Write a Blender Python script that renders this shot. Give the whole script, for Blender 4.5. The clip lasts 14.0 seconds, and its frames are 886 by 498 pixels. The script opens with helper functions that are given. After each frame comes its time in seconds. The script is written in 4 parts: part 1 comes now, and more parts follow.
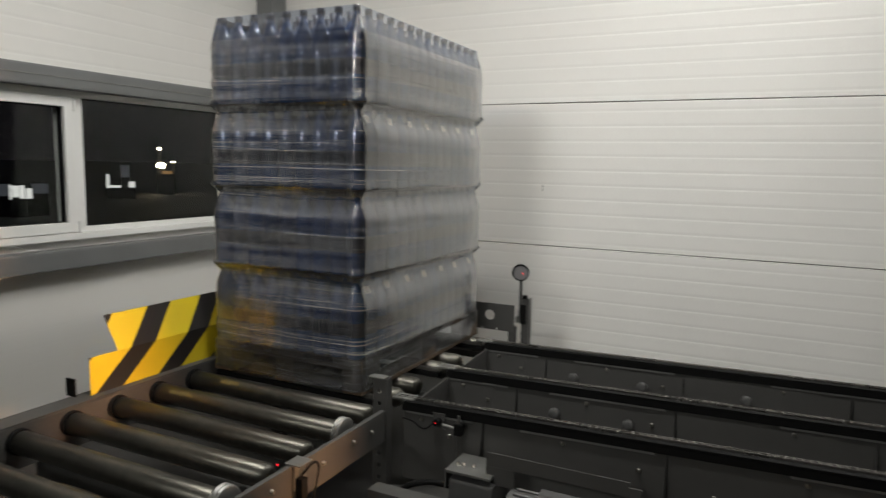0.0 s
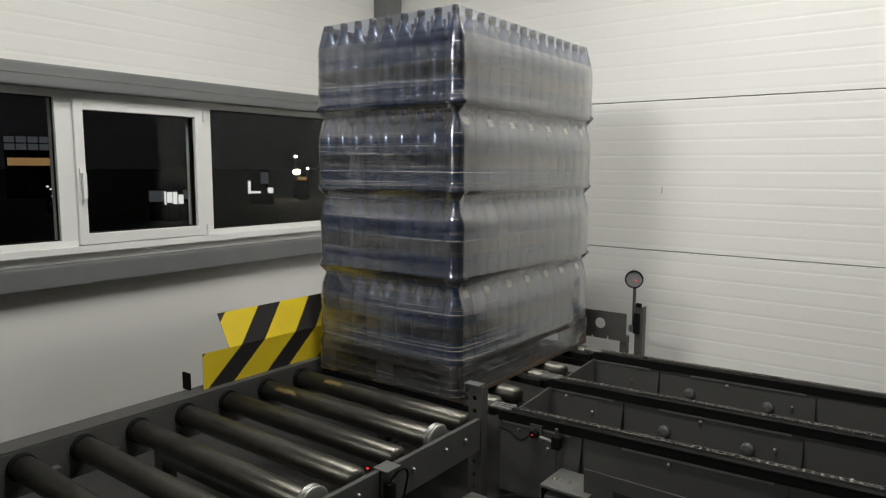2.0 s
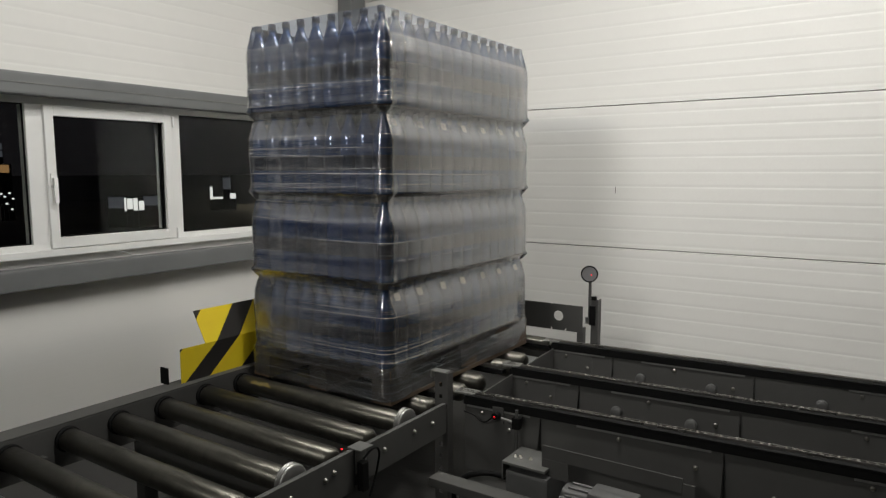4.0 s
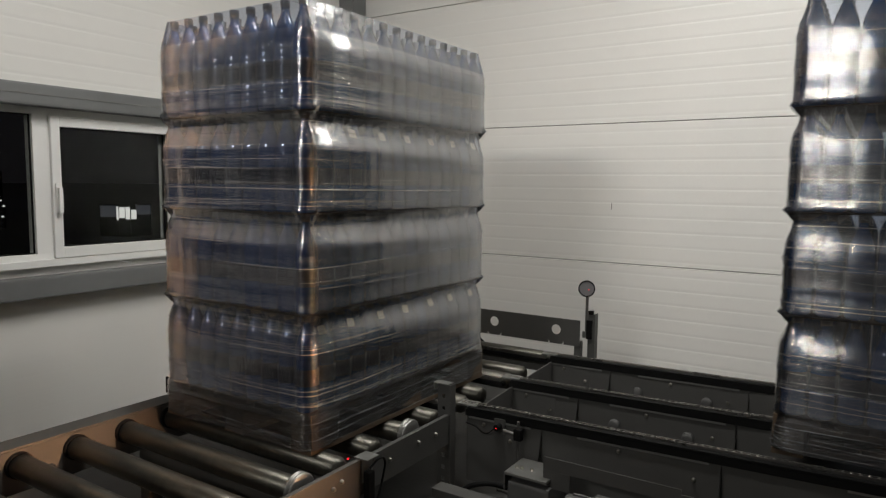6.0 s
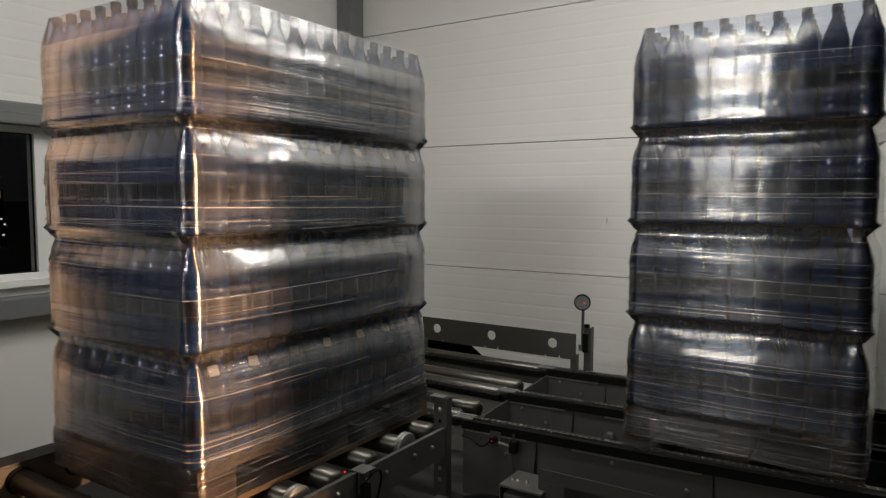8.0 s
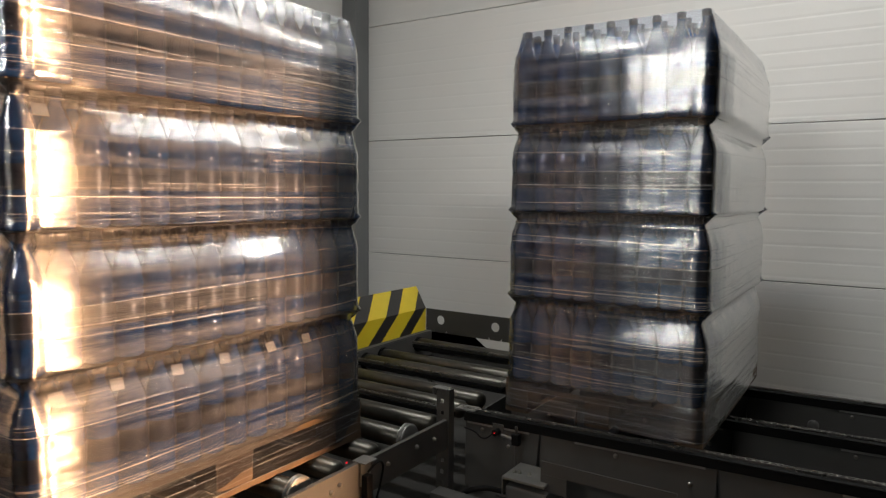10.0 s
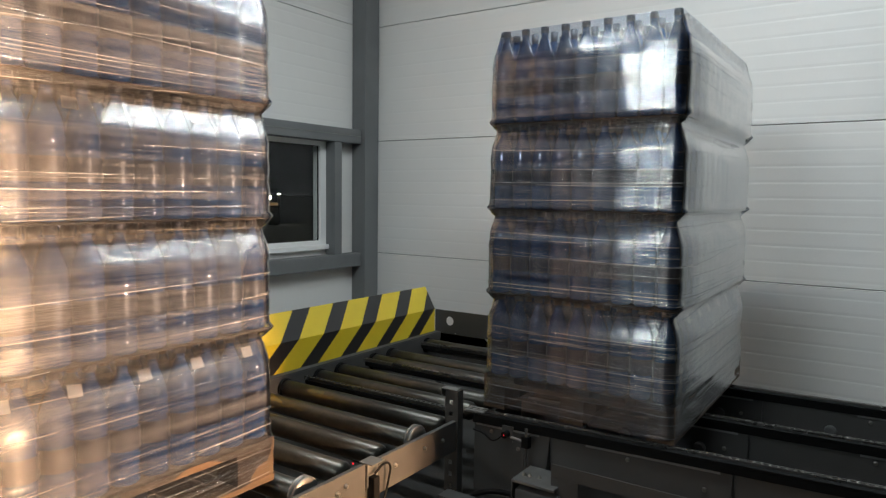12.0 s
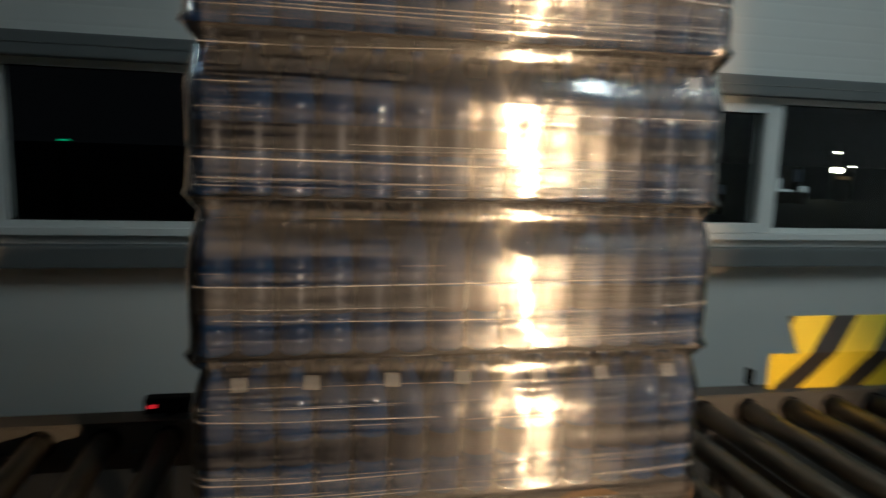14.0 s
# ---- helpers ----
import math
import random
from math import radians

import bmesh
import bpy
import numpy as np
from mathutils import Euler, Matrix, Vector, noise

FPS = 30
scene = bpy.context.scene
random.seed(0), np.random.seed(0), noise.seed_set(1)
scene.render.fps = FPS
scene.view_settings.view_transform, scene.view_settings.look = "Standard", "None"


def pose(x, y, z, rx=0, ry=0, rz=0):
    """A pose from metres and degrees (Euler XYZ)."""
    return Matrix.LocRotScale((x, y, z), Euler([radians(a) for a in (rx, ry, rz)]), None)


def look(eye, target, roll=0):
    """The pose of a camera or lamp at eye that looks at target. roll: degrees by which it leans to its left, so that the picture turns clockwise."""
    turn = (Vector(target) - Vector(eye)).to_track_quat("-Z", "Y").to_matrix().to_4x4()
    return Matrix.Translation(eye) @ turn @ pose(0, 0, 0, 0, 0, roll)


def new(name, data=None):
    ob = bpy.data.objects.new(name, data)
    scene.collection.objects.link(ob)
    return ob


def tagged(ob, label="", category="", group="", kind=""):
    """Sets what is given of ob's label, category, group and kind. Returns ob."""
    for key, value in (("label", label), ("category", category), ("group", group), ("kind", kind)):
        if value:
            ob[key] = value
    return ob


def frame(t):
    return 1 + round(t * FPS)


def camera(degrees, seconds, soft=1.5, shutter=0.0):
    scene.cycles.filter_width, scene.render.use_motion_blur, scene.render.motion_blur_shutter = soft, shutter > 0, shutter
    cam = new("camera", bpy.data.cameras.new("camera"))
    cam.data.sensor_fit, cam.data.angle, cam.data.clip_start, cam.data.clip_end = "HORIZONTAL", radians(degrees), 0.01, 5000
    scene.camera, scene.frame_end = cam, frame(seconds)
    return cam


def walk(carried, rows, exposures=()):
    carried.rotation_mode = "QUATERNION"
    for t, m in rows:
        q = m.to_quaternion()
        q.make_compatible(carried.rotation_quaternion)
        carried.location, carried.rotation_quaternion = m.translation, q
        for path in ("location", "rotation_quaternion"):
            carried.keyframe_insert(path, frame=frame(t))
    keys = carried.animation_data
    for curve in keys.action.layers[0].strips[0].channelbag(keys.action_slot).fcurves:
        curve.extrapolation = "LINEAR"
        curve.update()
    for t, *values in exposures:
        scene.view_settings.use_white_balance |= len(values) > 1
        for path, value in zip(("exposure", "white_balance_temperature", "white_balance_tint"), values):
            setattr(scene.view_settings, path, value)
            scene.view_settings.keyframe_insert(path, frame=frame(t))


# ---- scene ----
cam = camera(66.4, 14.0, soft=1.3, shutter=0.5)

PATH = [
    (0, (1.286, -2.266, 1.521), (0.417, -0.481, 1.275), 1.1),
    (0.5, (1.294, -2.233, 1.526), (0.246, -0.546, 1.29), 1.2),
    (1, (1.305, -2.193, 1.517), (0.198, -0.545, 1.278), 1.1),
    (1.5, (1.317, -2.167, 1.517), (0.16, -0.554, 1.271), 0.6),
    (2, (1.34, -2.151, 1.515), (0.157, -0.557, 1.276), 0.3),
    (2.5, (1.365, -2.144, 1.513), (0.181, -0.551, 1.27), 0.1),
    (3, (1.404, -2.158, 1.515), (0.243, -0.553, 1.24), 0.3),
    (3.2, (1.421, -2.188, 1.504), (0.299, -0.555, 1.231), 0.0),
    (5.5, (1.454, -2.382, 1.508), (0.362, -0.716, 1.332), 0.2),
    (6, (1.431, -2.383, 1.519), (0.352, -0.709, 1.328), 0.6),
    (6.5, (1.436, -2.39, 1.516), (0.366, -0.709, 1.343), 0.4),
    (7, (1.45, -2.398, 1.512), (0.381, -0.715, 1.35), 0.3),
    (7.5, (1.496, -2.421, 1.541), (0.402, -0.754, 1.385), 0.0),
    (8, (1.475, -2.41, 1.522), (0.393, -0.734, 1.376), 0.2),
    (8.5, (1.472, -2.406, 1.518), (0.396, -0.728, 1.361), 0.2),
    (9, (1.485, -2.42, 1.531), (0.408, -0.743, 1.365), 0.4),
    (11.5, (1.443, -2.339, 1.482), (0.331, -0.685, 1.323), 0.4),
    (12, (1.447, -2.358, 1.492), (0.33, -0.706, 1.333), 0.8),
    (12.5, (1.431, -2.344, 1.498), (0.226, -0.76, 1.304), 1.1),
    (13, (1.407, -2.328, 1.516), (0.077, -0.849, 1.312), 1.5),
    (13.5, (1.364, -2.382, 1.545), (-0.338, -1.366, 1.275), 0.5),
    (14, (1.277, -2.429, 1.523), (-0.66, -2.024, 1.237), 1.9),
]
walk(cam, [(t, look(eye, target, roll)) for t, eye, target, roll in PATH],
     exposures=[(0, 0.08, 6450, 9), (0.5, 0.24, 6450, 8), (3.2, 0.26, 6450, 9), (6.0, -0.12, 6500, 10), (9.2, -0.42, 6500, 10), (11.3, -0.42, 5750, 5), (12.1, -0.32, 5650, 3), (12.6, -0.34, 5550, 2), (13.0, -0.72, 5450, -1), (13.4, -0.95, 5300, -4), (14.0, -1.5, 5250, -9)])

# ---------- world and lamps ----------
world = bpy.data.worlds.new("night")
scene.world = world
world.use_nodes = True
world.node_tree.nodes["Background"].inputs[0].default_value = (0.010, 0.009, 0.010, 1)
world.node_tree.nodes["Background"].inputs[1].default_value = 0.55

CEIL = 5.2
# unseen lamps set from film glints and wall brightness; the last is added fill
# x, y, z, turn, tilt, watts, length
BATTENS = [(1.75, 1.45, 4.85, 0, 0, 66, 1.5), (2.0, 2.1, 3.95, 90, -45, 19, 0.6), (0.25, -0.6, 4.35, 90, 0, 100, 1.5), (-0.08, -5.2, 3.25, 90, 80, 14, 1.25), (5.0, -5.5, 4.75, 90, 0, 6, 1.5)]


def batten_pose(bx, by, bz, turn, tilt):
    return pose(bx, by, bz, tilt, 0, 0) @ pose(0, 0, 0, 0, 0, turn)


for bx, by, bz, turn, tilt, watt, length in BATTENS:
    d = bpy.data.lights.new("batten_light", "AREA")
    d.shape, d.size, d.size_y, d.energy, d.color = "RECTANGLE", 0.22 if tilt > 0 else 0.14, length, watt, (1.0, 0.975, 0.925)
    d.spread = radians(60 if tilt > 0 else 180)
    o = new("batten_light", d)
    o.matrix_world = batten_pose(bx, by, bz, turn, tilt) @ pose(0, 0, -0.085)

WARM_LAMP = (3.0, -0.85, 1.12)  # unseen warm lamp beyond the chain conveyor, placed from its reflections

# ---------- materials ----------
def mat(name, col, rough=0.5, metal=0.0, grain=0.0, gscale=30.0, bump=0.0, bscale=80.0, stretch=(1, 1, 1), stain=0.0, sscale=3.0,
        coat=0.0, spec=0.5, vary=0.0, dark=None):
    m = bpy.data.materials.new(name)
    m.use_nodes = True
    nt = m.node_tree
    b = nt.nodes["Principled BSDF"]
    b.inputs["Roughness"].default_value = rough
    b.inputs["Metallic"].default_value = metal
    b.inputs["Specular IOR Level"].default_value = spec
    b.inputs["Coat Weight"].default_value = coat
    tc = nt.nodes.new("ShaderNodeTexCoord")
    mp = nt.nodes.new("ShaderNodeMapping")
    mp.inputs["Scale"].default_value = stretch
    nt.links.new(tc.outputs["Object"], mp.inputs["Vector"])
    n1 = nt.nodes.new("ShaderNodeTexNoise")
    n1.inputs["Scale"].default_value, n1.inputs["Detail"].default_value = gscale, 5
    nt.links.new(mp.outputs["Vector"], n1.inputs["Vector"])
    n2 = nt.nodes.new("ShaderNodeTexNoise")
    n2.inputs["Scale"].default_value, n2.inputs["Detail"].default_value = sscale, 6
    nt.links.new(mp.outputs["Vector"], n2.inputs["Vector"])
    dk = dark or tuple(c * 0.35 for c in col)
    mx = nt.nodes.new("ShaderNodeMix")
    mx.data_type = "RGBA"
    mx.inputs["A"].default_value = (*col, 1)
    mx.inputs["B"].default_value = (*dk, 1)
    r1 = nt.nodes.new("ShaderNodeMapRange")
    r1.inputs["From Min"].default_value, r1.inputs["From Max"].default_value = 0.42, 0.72
    r1.inputs["To Max"].default_value = stain
    nt.links.new(n2.outputs["Fac"], r1.inputs["Value"])
    ad = nt.nodes.new("ShaderNodeMath")
    ad.operation = "MULTIPLY_ADD"
    nt.links.new(n1.outputs["Fac"], ad.inputs[0])
    ad.inputs[1].default_value = grain
    nt.links.new(r1.outputs["Result"], ad.inputs[2])
    nt.links.new(ad.outputs[0], mx.inputs["Factor"])
    out = mx.outputs["Result"]
    if vary:
        oi = nt.nodes.new("ShaderNodeObjectInfo")
        hs = nt.nodes.new("ShaderNodeHueSaturation")
        mr = nt.nodes.new("ShaderNodeMapRange")
        mr.inputs["To Min"].default_value, mr.inputs["To Max"].default_value = 1 - vary, 1 + vary
        nt.links.new(oi.outputs["Random"], mr.inputs["Value"])
        nt.links.new(mr.outputs["Result"], hs.inputs["Value"])
        nt.links.new(out, hs.inputs["Color"])
        out = hs.outputs["Color"]
    nt.links.new(out, b.inputs["Base Color"])
    rr = nt.nodes.new("ShaderNodeMapRange")
    rr.inputs["To Min"].default_value, rr.inputs["To Max"].default_value = max(rough - 0.1, 0.02), min(rough + 0.15, 1)
    nt.links.new(n2.outputs["Fac"], rr.inputs["Value"])
    nt.links.new(rr.outputs["Result"], b.inputs["Roughness"])
    if bump:
        n3 = nt.nodes.new("ShaderNodeTexNoise")
        n3.inputs["Scale"].default_value, n3.inputs["Detail"].default_value = bscale, 4
        nt.links.new(mp.outputs["Vector"], n3.inputs["Vector"])
        bp = nt.nodes.new("ShaderNodeBump")
        bp.inputs["Strength"].default_value, bp.inputs["Distance"].default_value = bump, 0.004
        nt.links.new(n3.outputs["Fac"], bp.inputs["Height"])
        nt.links.new(bp.outputs["Normal"], b.inputs["Normal"])
    return m


def glow(name, col, power):
    m = bpy.data.materials.new(name)
    m.use_nodes = True
    nt = m.node_tree
    nt.nodes.clear()
    e = nt.nodes.new("ShaderNodeEmission")
    e.inputs[0].default_value, e.inputs[1].default_value = (*col, 1), power
    o = nt.nodes.new("ShaderNodeOutputMaterial")
    nt.links.new(e.outputs[0], o.inputs[0])
    return m


def panel_material(name="panel_white", relief=0.42):
    """White coated steel sandwich panel with fine rolled lines along its length."""
    m = mat(name, (0.74, 0.73, 0.70), 0.42, grain=0.02, gscale=14, stain=0.10, sscale=0.9, dark=(0.52, 0.51, 0.48))
    nt = m.node_tree
    b = nt.nodes["Principled BSDF"]
    geo = nt.nodes.new("ShaderNodeNewGeometry")
    sep = nt.nodes.new("ShaderNodeSeparateXYZ")
    nt.links.new(geo.outputs["Position"], sep.inputs[0])
    # rolled lines every 0.1 m: a soft groove
    mul = nt.nodes.new("ShaderNodeMath")
    mul.operation = "MULTIPLY"
    mul.inputs[1].default_value = 10.0
    nt.links.new(sep.outputs["Z"], mul.inputs[0])
    fr = nt.nodes.new("ShaderNodeMath")
    fr.operation = "FRACT"
    nt.links.new(mul.outputs[0], fr.inputs[0])
    ramp = nt.nodes.new("ShaderNodeValToRGB")
    ramp.color_ramp.elements[0].position, ramp.color_ramp.elements[0].color = 0.0, (0.35, 0.35, 0.35, 1)
    ramp.color_ramp.elements[1].position, ramp.color_ramp.elements[1].color = 0.16, (1, 1, 1, 1)
    e = ramp.color_ramp.elements.new(0.9)
    e.color = (1, 1, 1, 1)
    e = ramp.color_ramp.elements.new(1.0)
    e.color = (0.35, 0.35, 0.35, 1)
    nt.links.new(fr.outputs[0], ramp.inputs[0])
    nz = nt.nodes.new("ShaderNodeTexNoise")
    nz.inputs["Scale"].default_value, nz.inputs["Detail"].default_value = 1.6, 3
    nt.links.new(geo.outputs["Position"], nz.inputs["Vector"])
    sm = nt.nodes.new("ShaderNodeMath")
    sm.operation = "MULTIPLY_ADD"
    sm.inputs[1].default_value = 6.0
    nt.links.new(nz.outputs["Fac"], sm.inputs[0])
    nt.links.new(ramp.outputs[0], sm.inputs[2])
    bp = nt.nodes.new("ShaderNodeBump")
    bp.inputs["Strength"].default_value, bp.inputs["Distance"].default_value = relief, 0.003
    nt.links.new(sm.outputs[0], bp.inputs["Height"])
    nt.links.new(bp.outputs["Normal"], b.inputs["Normal"])
    return m


def stripe_material():
    """Yellow guard paint with slanting black bands, scuffed."""
    m = mat("hazard_paint", (0.66, 0.50, 0.018), 0.38, grain=0.10, gscale=40, stain=0.22, sscale=6, dark=(0.42, 0.30, 0.03))
    nt = m.node_tree
    b = nt.nodes["Principled BSDF"]
    src = b.inputs["Base Color"].links[0].from_socket
    tc = nt.nodes.new("ShaderNodeTexCoord")
    sep = nt.nodes.new("ShaderNodeSeparateXYZ")
    nt.links.new(tc.outputs["Object"], sep.inputs[0])
    k = nt.nodes.new("ShaderNodeMath")
    k.operation = "MULTIPLY_ADD"
    k.inputs[1].default_value = -1.14
    nt.links.new(sep.outputs["Z"], k.inputs[0])
    nt.links.new(sep.outputs["Y"], k.inputs[2])
    d = nt.nodes.new("ShaderNodeMath")
    d.operation = "MULTIPLY_ADD"
    d.inputs[1].default_value, d.inputs[2].default_value = 1 / STRIPE_PITCH, STRIPE_SHIFT
    nt.links.new(k.outputs[0], d.inputs[0])
    fr = nt.nodes.new("ShaderNodeMath")
    fr.operation = "FRACT"
    nt.links.new(d.outputs[0], fr.inputs[0])
    lt = nt.nodes.new("ShaderNodeMath")
    lt.operation = "LESS_THAN"
    lt.inputs[1].default_value = 0.415
    nt.links.new(fr.outputs[0], lt.inputs[0])
    mx = nt.nodes.new("ShaderNodeMix")
    mx.data_type = "RGBA"
    nt.links.new(lt.outputs[0], mx.inputs["Factor"])
    nt.links.new(src, mx.inputs["A"])
    mx.inputs["B"].default_value = (0.018, 0.017, 0.016, 1)
    nt.links.new(mx.outputs["Result"], b.inputs["Base Color"])
    return m


def film_material(name, haze, wrinkle, gloss=1.0):
    """Stretch film: clear sheet with a milky haze in bands, glossy, creased along its winding."""
    m = bpy.data.materials.new(name)
    m.use_nodes = True
    nt = m.node_tree
    b = nt.nodes["Principled BSDF"]
    out = nt.nodes["Material Output"]
    tc = nt.nodes.new("ShaderNodeTexCoord")
    mp = nt.nodes.new("ShaderNodeMapping")
    mp.inputs["Scale"].default_value = (0.8, 0.8, 30)
    mp.inputs["Rotation"].default_value = (radians(2.5), radians(-2.0), 0)
    nt.links.new(tc.outputs["Object"], mp.inputs["Vector"])
    n1 = nt.nodes.new("ShaderNodeTexNoise")
    n1.inputs["Scale"].default_value, n1.inputs["Detail"].default_value, n1.inputs["Roughness"].default_value = 1.0, 2, 0.45
    nt.links.new(mp.outputs["Vector"], n1.inputs["Vector"])
    mp2 = nt.nodes.new("ShaderNodeMapping")
    mp2.inputs["Scale"].default_value = (3.5, 3.5, 170)
    mp2.inputs["Rotation"].default_value = (radians(-3), radians(3.5), 0)
    nt.links.new(tc.outputs["Object"], mp2.inputs["Vector"])
    n2 = nt.nodes.new("ShaderNodeTexNoise")
    n2.inputs["Scale"].default_value, n2.inputs["Detail"].default_value = 1.0, 1
    nt.links.new(mp2.outputs["Vector"], n2.inputs["Vector"])
    n4 = nt.nodes.new("ShaderNodeTexNoise")
    n4.inputs["Scale"].default_value, n4.inputs["Detail"].default_value = 60, 3
    nt.links.new(tc.outputs["Object"], n4.inputs["Vector"])
    hz = nt.nodes.new("ShaderNodeMapRange")
    hz.inputs["From Min"].default_value, hz.inputs["From Max"].default_value = 0.41, 0.64
    hz.inputs["To Min"].default_value, hz.inputs["To Max"].default_value = haze * 0.2, haze * 2.2
    hm = nt.nodes.new("ShaderNodeMix")
    hm.inputs["Factor"].default_value = 0.4
    nt.links.new(n1.outputs["Fac"], hm.inputs["A"])
    nt.links.new(n2.outputs["Fac"], hm.inputs["B"])
    nt.links.new(hm.outputs["Result"], hz.inputs["Value"])
    df = nt.nodes.new("ShaderNodeBsdfDiffuse")
    df.inputs["Color"].default_value = (0.66, 0.68, 0.72, 1)
    tr = nt.nodes.new("ShaderNodeBsdfTransparent")
    tr.inputs["Color"].default_value = (0.60, 0.66, 0.78, 1)
    gl = nt.nodes.new("ShaderNodeBsdfGlossy")
    gl.inputs["Roughness"].default_value = 0.12
    gl.inputs["Anisotropy"].default_value = 0.82
    tg = nt.nodes.new("ShaderNodeTangent")
    tg.direction_type, tg.axis = "RADIAL", "Z"
    nt.links.new(tg.outputs[0], gl.inputs["Tangent"])
    gl.inputs["Color"].default_value = (0.95, 0.95, 0.95, 1)
    bp = nt.nodes.new("ShaderNodeBump")
    bp.inputs["Strength"].default_value, bp.inputs["Distance"].default_value = 1.0, 0.0045 * wrinkle
    sm = nt.nodes.new("ShaderNodeMath")
    sm.operation = "MULTIPLY_ADD"
    sm.inputs[1].default_value = 0.2
    nt.links.new(n2.outputs["Fac"], sm.inputs[0])
    nt.links.new(n1.outputs["Fac"], sm.inputs[2])
    sm2 = nt.nodes.new("ShaderNodeMath")
    sm2.operation = "MULTIPLY_ADD"
    sm2.inputs[1].default_value = 0.015
    nt.links.new(n4.outputs["Fac"], sm2.inputs[0])
    nt.links.new(sm.outputs[0], sm2.inputs[2])
    nt.links.new(sm2.outputs[0], bp.inputs["Height"])
    nt.links.new(bp.outputs["Normal"], gl.inputs["Normal"])
    # crinkled patches, and fine tight creases with a sharper gloss
    mp6 = nt.nodes.new("ShaderNodeMapping")
    mp6.inputs["Scale"].default_value = (22, 22, 110)
    nt.links.new(tc.outputs["Object"], mp6.inputs["Vector"])
    n6 = nt.nodes.new("ShaderNodeTexNoise")
    n6.inputs["Scale"].default_value, n6.inputs["Detail"].default_value = 1.0, 2
    nt.links.new(mp6.outputs["Vector"], n6.inputs["Vector"])
    n7 = nt.nodes.new("ShaderNodeTexNoise")
    n7.inputs["Scale"].default_value, n7.inputs["Detail"].default_value = 5.0, 1
    nt.links.new(tc.outputs["Object"], n7.inputs["Vector"])
    pt = nt.nodes.new("ShaderNodeMapRange")
    pt.inputs["From Min"].default_value, pt.inputs["From Max"].default_value = 0.45, 0.62
    nt.links.new(n7.outputs["Fac"], pt.inputs["Value"])
    cr = nt.nodes.new("ShaderNodeMath")
    cr.operation = "MULTIPLY"
    nt.links.new(n6.outputs["Fac"], cr.inputs[0])
    nt.links.new(pt.outputs["Result"], cr.inputs[1])
    mp3 = nt.nodes.new("ShaderNodeMapping")
    mp3.inputs["Scale"].default_value = (2.2, 2.2, 260)
    mp3.inputs["Rotation"].default_value = (radians(4), radians(-5), 0)
    nt.links.new(tc.outputs["Object"], mp3.inputs["Vector"])
    n5 = nt.nodes.new("ShaderNodeTexNoise")
    n5.inputs["Scale"].default_value, n5.inputs["Detail"].default_value = 1.0, 2
    nt.links.new(mp3.outputs["Vector"], n5.inputs["Vector"])
    bq = nt.nodes.new("ShaderNodeBump")
    bq.inputs["Strength"].default_value, bq.inputs["Distance"].default_value = 1.0, 0.0016 * wrinkle
    cs = nt.nodes.new("ShaderNodeMath")
    cs.operation = "MULTIPLY_ADD"
    cs.inputs[1].default_value = 0.35
    nt.links.new(cr.outputs[0], cs.inputs[0])
    nt.links.new(n5.outputs["Fac"], cs.inputs[2])
    nt.links.new(cs.outputs[0], bq.inputs["Height"])
    nt.links.new(bp.outputs["Normal"], bq.inputs["Normal"])
    gs = nt.nodes.new("ShaderNodeBsdfGlossy")
    gs.inputs["Roughness"].default_value = 0.17
    gs.inputs["Anisotropy"].default_value = 0.35
    nt.links.new(tg.outputs[0], gs.inputs["Tangent"])
    nt.links.new(bq.outputs["Normal"], gs.inputs["Normal"])
    gb = nt.nodes.new("ShaderNodeBsdfGlossy")
    gb.inputs["Roughness"].default_value = 0.38
    gb.inputs["Anisotropy"].default_value = 0.5
    nt.links.new(tg.outputs[0], gb.inputs["Tangent"])
    nt.links.new(bp.outputs["Normal"], gb.inputs["Normal"])
    g0 = nt.nodes.new("ShaderNodeMixShader")
    g0.inputs[0].default_value = 0.22
    nt.links.new(gl.outputs[0], g0.inputs[1])
    nt.links.new(gb.outputs[0], g0.inputs[2])
    gm = nt.nodes.new("ShaderNodeMixShader")
    gm.inputs[0].default_value = 0.3
    nt.links.new(g0.outputs[0], gm.inputs[1])
    nt.links.new(gs.outputs[0], gm.inputs[2])
    m1 = nt.nodes.new("ShaderNodeMixShader")
    nt.links.new(hz.outputs["Result"], m1.inputs[0])
    nt.links.new(tr.outputs[0], m1.inputs[1])
    nt.links.new(df.outputs[0], m1.inputs[2])
    fz = nt.nodes.new("ShaderNodeFresnel")
    fz.inputs["IOR"].default_value = 1.6
    nt.links.new(bp.outputs["Normal"], fz.inputs["Normal"])
    fa = nt.nodes.new("ShaderNodeMath")
    fa.operation = "MULTIPLY_ADD"
    fa.inputs[1].default_value, fa.inputs[2].default_value = 2.2 * gloss, 0.06 * gloss
    fa.use_clamp = True
    nt.links.new(fz.outputs[0], fa.inputs[0])
    m2 = nt.nodes.new("ShaderNodeMixShader")
    nt.links.new(fa.outputs[0], m2.inputs[0])
    nt.links.new(m1.outputs[0], m2.inputs[1])
    nt.links.new(gm.outputs[0], m2.inputs[2])
    nt.links.new(m2.outputs[0], out.inputs[0])
    nt.nodes.remove(b)
    return m


